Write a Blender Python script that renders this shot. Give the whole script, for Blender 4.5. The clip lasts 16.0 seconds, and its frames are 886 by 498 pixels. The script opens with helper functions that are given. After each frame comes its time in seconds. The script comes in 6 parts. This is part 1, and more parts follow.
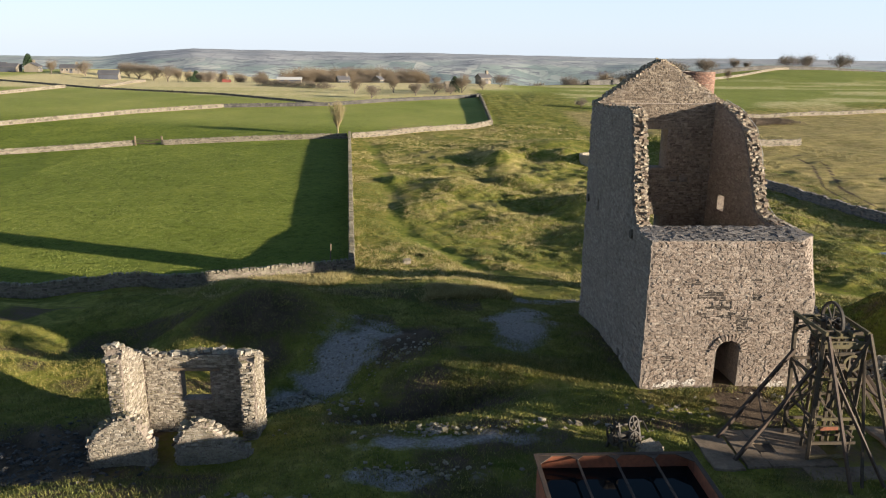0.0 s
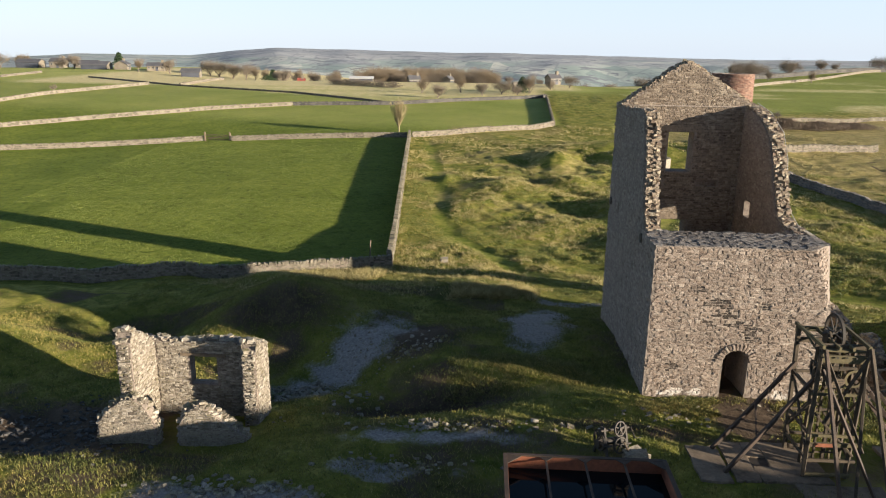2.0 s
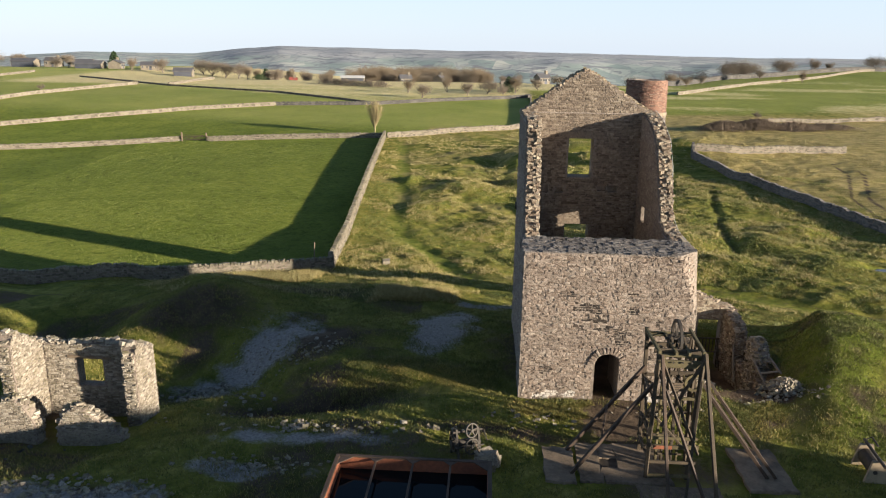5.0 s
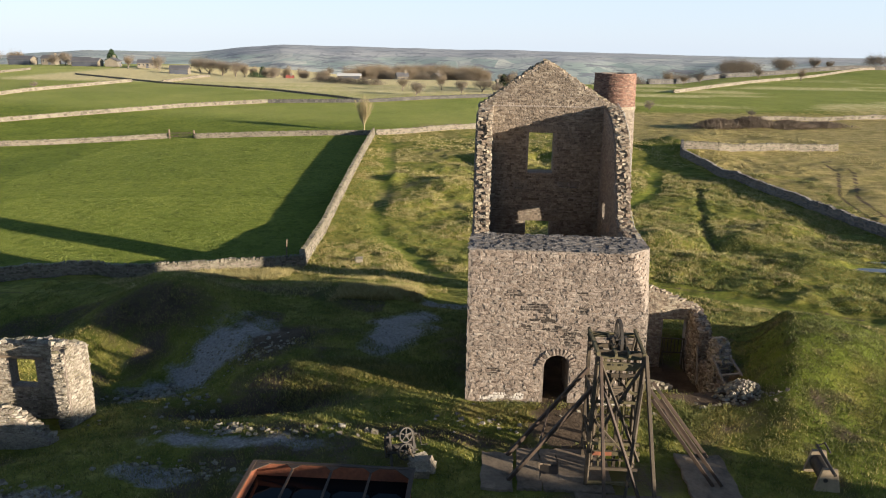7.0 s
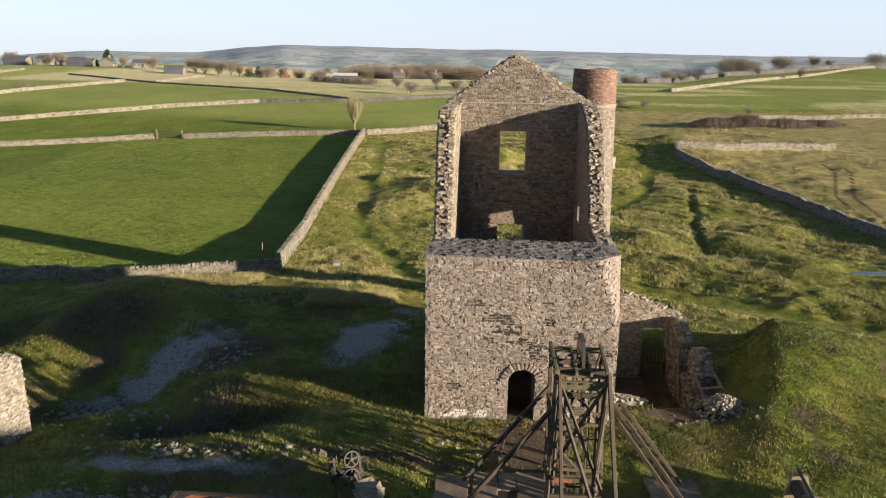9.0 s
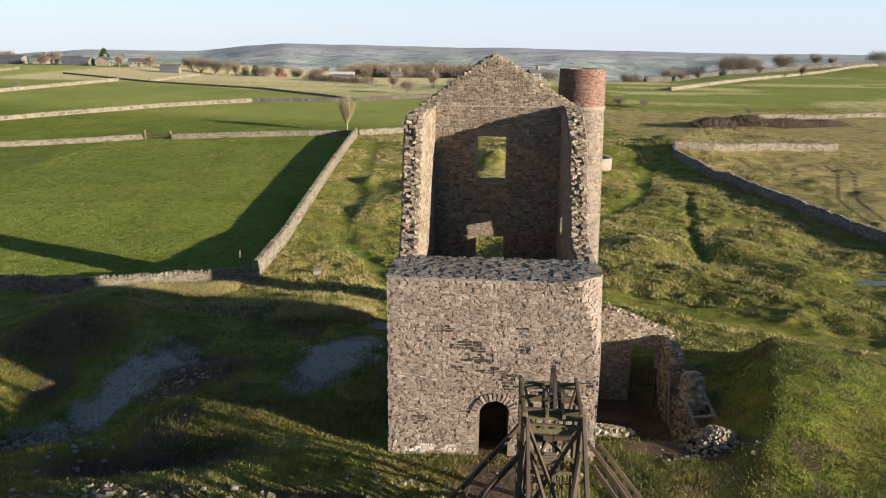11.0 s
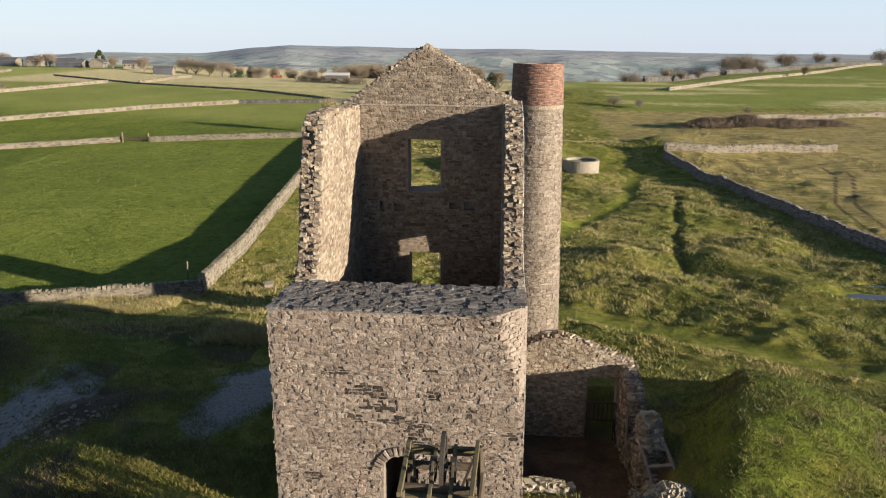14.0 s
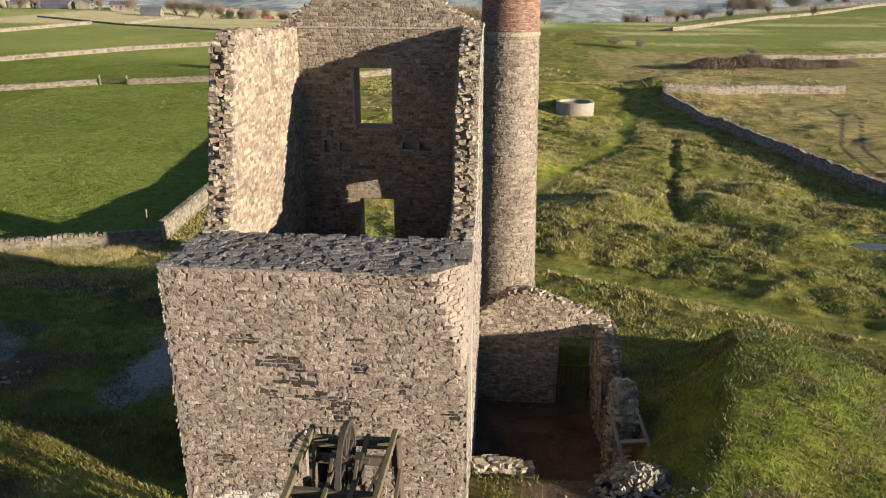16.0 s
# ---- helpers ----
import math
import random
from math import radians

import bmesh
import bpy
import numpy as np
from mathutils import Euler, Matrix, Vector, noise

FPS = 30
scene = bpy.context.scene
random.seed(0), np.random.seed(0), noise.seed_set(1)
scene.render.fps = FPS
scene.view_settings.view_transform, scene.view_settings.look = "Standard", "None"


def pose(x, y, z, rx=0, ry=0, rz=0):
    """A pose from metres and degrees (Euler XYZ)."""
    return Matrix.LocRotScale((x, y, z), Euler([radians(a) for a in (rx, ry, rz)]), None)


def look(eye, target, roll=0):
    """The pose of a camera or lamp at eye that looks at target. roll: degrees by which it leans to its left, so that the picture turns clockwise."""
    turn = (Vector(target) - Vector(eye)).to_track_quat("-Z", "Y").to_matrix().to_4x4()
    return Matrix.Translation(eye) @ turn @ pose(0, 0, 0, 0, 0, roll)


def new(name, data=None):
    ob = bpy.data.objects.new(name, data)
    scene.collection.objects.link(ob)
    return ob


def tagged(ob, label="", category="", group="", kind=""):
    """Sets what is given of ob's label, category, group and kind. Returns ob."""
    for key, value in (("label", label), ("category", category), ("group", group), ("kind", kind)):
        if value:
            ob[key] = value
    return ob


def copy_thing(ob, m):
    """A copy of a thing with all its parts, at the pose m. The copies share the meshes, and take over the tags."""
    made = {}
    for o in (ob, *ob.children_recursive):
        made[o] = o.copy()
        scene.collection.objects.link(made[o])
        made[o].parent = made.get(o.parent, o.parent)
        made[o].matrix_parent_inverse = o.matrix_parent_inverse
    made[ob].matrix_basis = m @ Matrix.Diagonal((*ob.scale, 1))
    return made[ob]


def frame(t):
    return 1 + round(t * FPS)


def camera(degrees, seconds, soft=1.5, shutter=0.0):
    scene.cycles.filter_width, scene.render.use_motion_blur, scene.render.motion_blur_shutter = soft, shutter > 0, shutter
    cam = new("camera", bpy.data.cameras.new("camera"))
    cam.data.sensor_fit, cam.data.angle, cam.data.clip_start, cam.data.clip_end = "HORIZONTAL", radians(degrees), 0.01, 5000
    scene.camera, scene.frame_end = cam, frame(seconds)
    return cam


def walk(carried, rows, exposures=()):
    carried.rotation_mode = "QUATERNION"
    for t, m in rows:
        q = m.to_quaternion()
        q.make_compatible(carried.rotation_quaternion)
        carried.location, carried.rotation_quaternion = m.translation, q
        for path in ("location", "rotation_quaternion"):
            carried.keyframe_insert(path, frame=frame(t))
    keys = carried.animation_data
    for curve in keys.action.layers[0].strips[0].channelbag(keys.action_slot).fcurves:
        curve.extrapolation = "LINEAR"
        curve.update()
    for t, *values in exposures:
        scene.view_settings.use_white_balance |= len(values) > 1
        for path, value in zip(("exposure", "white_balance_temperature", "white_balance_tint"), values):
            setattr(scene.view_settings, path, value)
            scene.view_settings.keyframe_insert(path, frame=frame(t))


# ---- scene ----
cam = camera(62.4, 16.0, soft=1.1)
PATH = [
    (0, (-10.8, -30.916, 15.42), (-10.71, -28.99, 14.887), 0.6),
    (0.5, (-10.037, -30.964, 15.337), (-10.012, -29.037, 14.803), 0.7),
    (1, (-9.259, -31.052, 15.26), (-9.288, -29.124, 14.727), 0.7),
    (1.5, (-8.443, -31.141, 15.328), (-8.524, -29.216, 14.794), 0.7),
    (2, (-7.619, -31.258, 15.47), (-7.726, -29.334, 14.935), 0.8),
    (2.5, (-6.576, -31.409, 15.691), (-6.69, -29.485, 15.155), 0.8),
    (3, (-5.656, -31.577, 15.851), (-5.771, -29.654, 15.315), 0.7),
    (3.5, (-4.647, -31.72, 15.986), (-4.763, -29.797, 15.449), 0.7),
    (4, (-3.709, -31.792, 16.064), (-3.826, -29.869, 15.526), 0.8),
    (4.5, (-2.663, -31.721, 16.145), (-2.782, -29.799, 15.607), 0.8),
    (5, (-1.786, -31.626, 16.107), (-1.904, -29.704, 15.567), 0.8),
    (7.5, (1.24, -29.792, 15.623), (1.113, -27.871, 15.08), 0.8),
    (8, (1.673, -29.222, 15.546), (1.546, -27.301, 15.004), 0.7),
    (8.5, (2.145, -28.532, 15.505), (2.016, -26.611, 14.962), 0.7),
    (9, (2.475, -27.977, 15.427), (2.347, -26.057, 14.884), 0.7),
    (11.5, (4.027, -24.286, 15.455), (3.893, -22.367, 14.907), 0.6),
    (12, (4.441, -23.59, 15.356), (4.304, -21.67, 14.811), 0.6),
    (12.5, (4.974, -22.739, 15.383), (4.835, -20.82, 14.837), 0.6),
    (13, (5.525, -21.925, 15.341), (5.386, -20.006, 14.795), 0.6),
    (13.5, (6.214, -21.111, 15.204), (6.071, -19.192, 14.66), 0.4),
    (14, (6.783, -20.273, 14.992), (6.638, -18.354, 14.448), 0.4),
    (14.5, (7.339, -19.354, 14.801), (7.192, -17.439, 14.243), 0.3),
    (15, (7.775, -18.443, 14.553), (7.628, -16.536, 13.967), 0.3),
    (15.5, (8.138, -17.415, 14.251), (7.992, -15.525, 13.613), 0.3),
    (16, (8.413, -16.523, 13.917), (8.268, -14.648, 13.236), 0.3),
]
walk(cam, [(t, look(eye, target, roll)) for t, eye, target, roll in PATH], [(0.0, 1.57, 5920, 10), (9.0, 1.53, 5920, 10), (12.5, 1.44, 5920, 10), (14.5, 1.40, 5920, 10), (16.0, 1.52, 5920, 10)])

# ---- light: low winter sun from the right, slightly behind the camera ----
SUN_AZ, SUN_EL = 24.0, 10.0   # degrees from +x towards -y, and above the horizon
sun_way = Vector((math.cos(radians(SUN_AZ)) * math.cos(radians(SUN_EL)),
                  -math.sin(radians(SUN_AZ)) * math.cos(radians(SUN_EL)), math.sin(radians(SUN_EL))))
sun = new("sun", bpy.data.lights.new("sun", "SUN"))
sun.data.energy, sun.data.angle, sun.data.color = 5.0, radians(0.6), (1.0, 0.83, 0.60)
sun.matrix_world = look((0, 0, 0), -sun_way)
world = bpy.data.worlds.new("sky")
scene.world = world
world.use_nodes = True
wn = world.node_tree.nodes
sky = wn.new("ShaderNodeTexSky")
sky.sky_type, sky.sun_disc = "NISHITA", False
sky.sun_elevation, sky.sun_rotation = radians(SUN_EL), radians(90 + SUN_AZ)
sky.altitude, sky.air_density, sky.dust_density, sky.ozone_density = 300, 1.0, 0.3, 2.0
veil = wn.new("ShaderNodeMix")   # thin haze
veil.data_type = "RGBA"
veil.inputs[7].default_value = (6.6, 7.2, 7.9, 1)
way = wn.new("ShaderNodeSeparateXYZ")
haze = wn.new("ShaderNodeMapRange")   # thick towards the horizon, thin overhead
haze.interpolation_type = "SMOOTHSTEP"
haze.inputs[1].default_value, haze.inputs[2].default_value = 0.08, 0.5
haze.inputs[3].default_value, haze.inputs[4].default_value = 0.72, 0.0
world.node_tree.links.new(wn.new("ShaderNodeTexCoord").outputs["Generated"], way.inputs[0])
world.node_tree.links.new(way.outputs[2], haze.inputs[0])
world.node_tree.links.new(haze.outputs[0], veil.inputs[0])
world.node_tree.links.new(sky.outputs[0], veil.inputs[6])
world.node_tree.links.new(veil.outputs[2], wn["Background"].inputs[0])
wn["Background"].inputs[1].default_value = 0.048


# ---- tools ----
import collections


def flat_noise(x, y, s=1.0, seed=0.0, octaves=3):
    """Smooth noise over arrays of places, about -1 to 1."""
    out, amp, f = 0 * x, 1.0, 1.0 / s
    for k in range(octaves):
        a, b = x * f + seed * 7.3 + k * 19.7, y * f - seed * 3.1 + k * 11.3
        out = out + amp * (np.sin(1.9 * a + 1.3 * np.sin(1.1 * b + k)) * np.cos(1.7 * b + 1.1 * np.sin(0.9 * a + 2 * k))
                           + 0.5 * np.sin(2.3 * (a + b) + seed))
        amp, f = amp * 0.5, f * 2.07
    return out / 2.0


def lump_noise(x, y, s=1.0, seed=0):
    """Lattice noise over arrays of places, 0 to 1, one lump about every s metres."""
    a, b = np.asarray(x, float) / s + 31.7 * seed, np.asarray(y, float) / s - 17.3 * seed
    i, j = np.floor(a), np.floor(b)
    u, v = a - i, b - j
    u, v = u * u * (3 - 2 * u), v * v * (3 - 2 * v)

    def node(p, q):
        h = np.sin(p * 127.1 + q * 311.7 + seed * 74.7) * 43758.5453
        return h - np.floor(h)

    return (node(i, j) * (1 - u) + node(i + 1, j) * u) * (1 - v) + (node(i, j + 1) * (1 - u) + node(i + 1, j + 1) * u) * v


def smooth(a, b, v):
    t = np.clip((v - a) / (b - a), 0, 1)
    return t * t * (3 - 2 * t)


class Acc:
    """Gathers vertices and faces for one mesh."""

    def __init__(self):
        self.v, self.f, self.n, self.weld = [], [], 0, False

    def add(self, verts, faces):
        verts = np.asarray(verts, float).reshape(-1, 3)
        self.v.append(verts)
        self.f.extend([tuple(i + self.n for i in f) for f in faces])
        self.n += len(verts)
        return self

    def box(self, lo, hi, m=None):
        (x0, y0, z0), (x1, y1, z1) = lo, hi
        v = [(x0, y0, z0), (x1, y0, z0), (x1, y1, z0), (x0, y1, z0), (x0, y0, z1), (x1, y0, z1), (x1, y1, z1), (x0, y1, z1)]
        if m is not None:
            v = [tuple(m @ Vector(p)) for p in v]
        return self.add(v, [(3, 2, 1, 0), (4, 5, 6, 7), (0, 1, 5, 4), (1, 2, 6, 5), (2, 3, 7, 6), (3, 0, 4, 7)])

    def beam(self, a, b, w, d, up=(0, 0, 1), chamfer=0.12):
        """A timber or steel bar from a to b, w wide and d deep, with chamfered edges."""
        a, b = Vector(a), Vector(b)
        ax = (b - a).normalized()
        side = ax.cross(Vector(up))
        if side.length < 1e-3:
            side = ax.cross(Vector((0, 1, 0)))
        side.normalize()
        top = side.cross(ax)
        c = chamfer * min(w, d)
        ring = [(w / 2, d / 2 - c), (w / 2 - c, d / 2), (-w / 2 + c, d / 2), (-w / 2, d / 2 - c),
                (-w / 2, -d / 2 + c), (-w / 2 + c, -d / 2), (w / 2 - c, -d / 2), (w / 2, -d / 2 + c)]
        v = [tuple(p + side * s + top * t) for p in (a, b) for s, t in ring]
        f = [(i, (i + 1) % 8, (i + 1) % 8 + 8, i + 8) for i in range(8)]
        return self.add(v, f + [tuple(range(7, -1, -1)), tuple(range(8, 16))])

    def tube(self, pts, radii, n=6, caps=True):
        """A round bar along points."""
        pts = [Vector(p) for p in pts]
        v = []
        for i, p in enumerate(pts):
            ax = (pts[min(i + 1, len(pts) - 1)] - pts[max(i - 1, 0)]).normalized()
            s = ax.orthogonal().normalized()
            t = ax.cross(s)
            r = radii[i] if hasattr(radii, "__len__") else radii
            v += [tuple(p + r * (math.cos(2 * math.pi * k / n) * s + math.sin(2 * math.pi * k / n) * t)) for k in range(n)]
        f = [(i * n + k, i * n + (k + 1) % n, (i + 1) * n + (k + 1) % n, (i + 1) * n + k) for i in range(len(pts) - 1) for k in range(n)]
        if caps:
            f += [tuple(range(n - 1, -1, -1)), tuple(range((len(pts) - 1) * n, len(pts) * n))]
        return self.add(v, f)

    def ring(self, centre, axis, r0, r1, w, n=32):
        """A flat-sided hoop about an axis."""
        axis = Vector(axis).normalized()
        s = axis.orthogonal().normalized()
        t = axis.cross(s)
        c = Vector(centre)
        v = []
        for k in range(n):
            d = math.cos(2 * math.pi * k / n) * s + math.sin(2 * math.pi * k / n) * t
            v += [tuple(c + d * r + axis * h) for r, h in ((r0, -w / 2), (r1, -w / 2), (r1, w / 2), (r0, w / 2))]
        f = [(4 * k + j, 4 * k + (j + 1) % 4, 4 * ((k + 1) % n) + (j + 1) % 4, 4 * ((k + 1) % n) + j) for k in range(n) for j in range(4)]
        return self.add(v, f)

    def mesh(self, name, flip=False):
        me = bpy.data.meshes.new(name)
        me.from_pydata(np.concatenate(self.v).tolist() if self.v else [], [], self.f)
        me.update()
        if self.weld:
            bm = bmesh.new()
            bm.from_mesh(me)
            bmesh.ops.remove_doubles(bm, verts=bm.verts, dist=2e-4)
            twice = collections.Counter(frozenset(v.index for v in f.verts) for f in bm.faces)
            bmesh.ops.delete(bm, geom=[f for f in bm.faces if twice[frozenset(v.index for v in f.verts)] > 1], context="FACES_ONLY")
            bm.to_mesh(me)
            bm.free()
        return me


def obj(name, acc, material, parent=None, label="", category="", group="", kind="", smooth_faces=False):
    me = acc.mesh(name) if isinstance(acc, Acc) else acc
    if material and not me.materials:
        me.materials.append(material)
    if smooth_faces:
        me.polygons.foreach_set("use_smooth", [True] * len(me.polygons))
    ob = new(name, me)
    if parent:
        ob.parent = parent
    return tagged(ob, label, category, group, kind)


def part(name, acc, material, parent, label="", smooth_faces=False, kind=""):
    return obj(name, acc, material, parent, label, kind=kind, smooth_faces=smooth_faces)


def empty(name, at, label, category, group="", kind="", rz=0):
    ob = new(name)
    ob.matrix_world = pose(*at, 0, 0, rz)
    ob.empty_display_size = 0.1
    return tagged(ob, label, category, group, kind)


# a block of stone: x along, z up, back at y = 0, face at y = -1
STONE_F = [(0, 1, 5, 4), (1, 2, 6, 5), (2, 3, 7, 6), (3, 0, 4, 7), (4, 5, 9, 8), (5, 6, 10, 9), (6, 7, 11, 10), (7, 4, 8, 11),
           (8, 9, 12), (9, 10, 12), (10, 11, 12), (11, 8, 12)]


def stone_v(rng, rough=1.0):
    c = np.array([(-.5, -.5), (.5, -.5), (.5, .5), (-.5, .5)])
    j = rng.uniform(-.12, .12, (4, 2)) * rough
    back = np.c_[c[:, 0] * .96 + j[:, 0] * .5, np.zeros(4), c[:, 1] * .96 + j[:, 1] * .5]
    mid = np.c_[c[:, 0] + j[:, 0] * .6, -rng.uniform(.45, .7, 4), c[:, 1] + j[:, 1] * .6]
    front = np.c_[c[:, 0] * rng.uniform(.82, .95) + j[:, 0], -rng.uniform(.8, 1.1, 4), c[:, 1] * rng.uniform(.74, .92) + j[:, 1]]
    mid_p = np.array([[rng.uniform(-.15, .15), -rng.uniform(.92, 1.12), rng.uniform(-.15, .15)]])
    return np.concatenate([back, mid, front, mid_p])


def courses(rng, u0, u1, v0, v1, h=(0.11, 0.2), l=(0.16, 0.46)):
    """Irregular courses of stones on a face: u, v, length, height of each."""
    v = v0
    while v < v1:
        hh = rng.uniform(*h)
        u = u0 - rng.uniform(0, .2)
        while u < u1:
            ll = min(rng.uniform(*l), 3.2 * hh)
            if hh > .15 and rng.random() < .25:
                yield u + ll / 2, v + hh * .25, ll, hh * .48
                yield u + ll / 2, v + hh * .75, ll, hh * .48
            else:
                yield u + ll / 2, v + hh / 2 + rng.uniform(-.012, .012), ll, hh * rng.uniform(.88, 1.06)
            u += ll
        v += hh


def face_stones(rng, acc, place, inside, box, depth=(0.004, 0.045), h=(0.07, 0.17), l=(0.1, 0.38), gap=0.012, parts=None, pick=None, rough=1.6, skip=0.0, in_patch=None, dark=None):
    """Lays stones over a face. place(u, v) gives the point, the way along and the outward way; inside(u, v) says where
    the face is.
    Stones for which pick(u, v) holds go to the list parts as matrices, recessed ones of the dark patches into dark, the
    others into acc."""
    for u, v, ll, hh in courses(rng, *box, h, l):
        if not inside(u, v) or rng.random() < skip:
            continue
        if not (inside(u - ll * .48, v) and inside(u + ll * .48, v)):
            way = .25 if inside(u + ll * .4, v) else -.25
            u, ll = u + way * ll, ll * .5
            if not (inside(u - ll * .48, v) and inside(u + ll * .48, v)):
                ll *= .6
        p, along, out = place(u, v)
        up = np.cross(out, along)
        up = up if up[2] > 0 else -up
        d = rng.uniform(*depth)
        if in_patch is not None and in_patch(u, v):
            s = stone_v(rng, 2.6) * (ll * rng.uniform(.7, 1.05), d * .5 + .012, hh * rng.uniform(.6, 1.0))
            dark.add(p + s[:, :1] * along - s[:, 1:2] * out + s[:, 2:] * up, STONE_F)
            continue
        if parts is not None and pick(u, v):
            m = Matrix((( *along * (ll - gap), 0), (*(-out) * d, 0), (*up * (hh - gap), 0), (*p, 1))).transposed()
            parts.append(m)
            continue
        s = stone_v(rng, rough) * (ll - gap, d, hh - gap)
        tilt = rng.uniform(-.09, .09)
        x, z = s[:, :1] - tilt * s[:, 2:], s[:, 2:] + tilt * s[:, :1]
        acc.add(p + x * along - s[:, 1:2] * out + z * up, STONE_F)


def rubble_block(rng, acc, p, size, turn=None):
    """One loose, angular stone about p."""
    s = np.array([(a, b, c) for a in (-.5, .5) for b in (-.5, .5) for c in (-.5, .5)], float)
    s = s * rng.uniform(.62, 1.0, (8, 3)) * size
    m = np.array(Euler(rng.uniform(-.6, .6, 3) if turn is None else turn).to_matrix())
    acc.add(s @ m.T + p, [(0, 1, 3, 2), (6, 7, 5, 4), (4, 5, 1, 0), (2, 3, 7, 6), (0, 2, 6, 4), (5, 7, 3, 1)])


def strips(acc, us, top, bottom, holes, to3d, depth):
    """A wall built of upright strips between the us, with rectangular holes (u0, u1, v0, v1) through it."""
    us = sorted({round(float(u), 4) for u in us} | {round(float(h[k]), 4) for h in holes for k in (0, 1)})
    levels = sorted({h[k] for h in holes for k in (2, 3)})
    acc.weld = True
    for a, b in zip(us, us[1:]):
        m = (a + b) / 2
        spans, low = [], None
        cuts = sorted((h[2], h[3]) for h in holes if h[0] <= m <= h[1])
        lo_a, lo_b = bottom(a), bottom(b)
        for c0, c1 in cuts:
            spans.append((lo_a, lo_b, c0, c0))
            lo_a = lo_b = c1
        spans.append((lo_a, lo_b, top(a), top(b)))
        for za, zb, ta, tb in spans:
            if ta <= za and tb <= zb:
                continue
            cut = [z for z in levels if max(za, zb) + .01 < z < min(ta, tb) - .01]
            lows, highs = [(za, zb)] + [(z, z) for z in cut], [(z, z) for z in cut] + [(max(ta, za), max(tb, zb))]
            for k, ((pa, pb), (qa, qb)) in enumerate(zip(lows, highs)):
                v = [to3d(u, w, z) for w in (0, depth) for u, z in ((a, pa), (b, pb), (b, qb), (a, qa))]
                f = [(0, 1, 2, 3), (7, 6, 5, 4), (1, 5, 6, 2), (0, 3, 7, 4)]
                f += [(0, 4, 5, 1)] if k == 0 else []
                f += [(3, 2, 6, 7)] if k == len(cut) else []
                acc.add(v, f)


# ---- materials ----
def nodes_of(name):
    m = bpy.data.materials.new(name)
    m.use_nodes = True
    return m, m.node_tree.nodes, m.node_tree.links, m.node_tree.nodes["Principled BSDF"]


def ramp(nt, links, fac, stops):
    r = nt.new("ShaderNodeValToRGB")
    e = r.color_ramp.elements
    while len(e) < len(stops):
        e.new(0.5)
    for el, (p, c) in zip(e, stops):
        el.position, el.color = p, (*c, 1) if len(c) == 3 else c
    links.new(fac, r.inputs[0])
    return r.outputs[0]


def noise_tex(nt, links, vec, scale, detail=4, rough=0.55, dist=0.0):
    n = nt.new("ShaderNodeTexNoise")
    n.inputs["Scale"].default_value, n.inputs["Detail"].default_value = scale, detail
    n.inputs["Roughness"].default_value, n.inputs["Distortion"].default_value = rough, dist
    if vec is not None:
        links.new(vec, n.inputs["Vector"])
    return n.outputs["Fac"]


def mix(nt, links, fac, a, b, blend="MIX"):
    m = nt.new("ShaderNodeMix")
    m.data_type, m.blend_type = "RGBA", blend
    for sock, val in ((m.inputs[0], fac), (m.inputs[6], a), (m.inputs[7], b)):
        if hasattr(val, "links"):
            links.new(val, sock)
        elif isinstance(val, (int, float)):
            sock.default_value = val
        else:
            sock.default_value = (*val, 1)
    return m.outputs[2]


def calc(nt, links, op, a, b=0.0, c=None, clamp=False):
    m = nt.new("ShaderNodeMath")
    m.operation, m.use_clamp = op, clamp
    for sock, val in zip(m.inputs, (a, b) if c is None else (a, b, c)):
        if hasattr(val, "links"):
            links.new(val, sock)
        else:
            sock.default_value = val
    return m.outputs[0]


def world_pos(nt):
    return nt.new("ShaderNodeNewGeometry").outputs["Position"]


def bump(nt, links, bsdf, height, strength=0.4, distance=0.02):
    b = nt.new("ShaderNodeBump")
    b.inputs["Strength"].default_value, b.inputs["Distance"].default_value = strength, distance
    links.new(height, b.inputs["Height"])
    links.new(b.outputs[0], bsdf.inputs["Normal"])


def rand_of(nt, island):
    return nt.new("ShaderNodeNewGeometry").outputs["Random Per Island"] if island else nt.new("ShaderNodeObjectInfo").outputs["Random"]


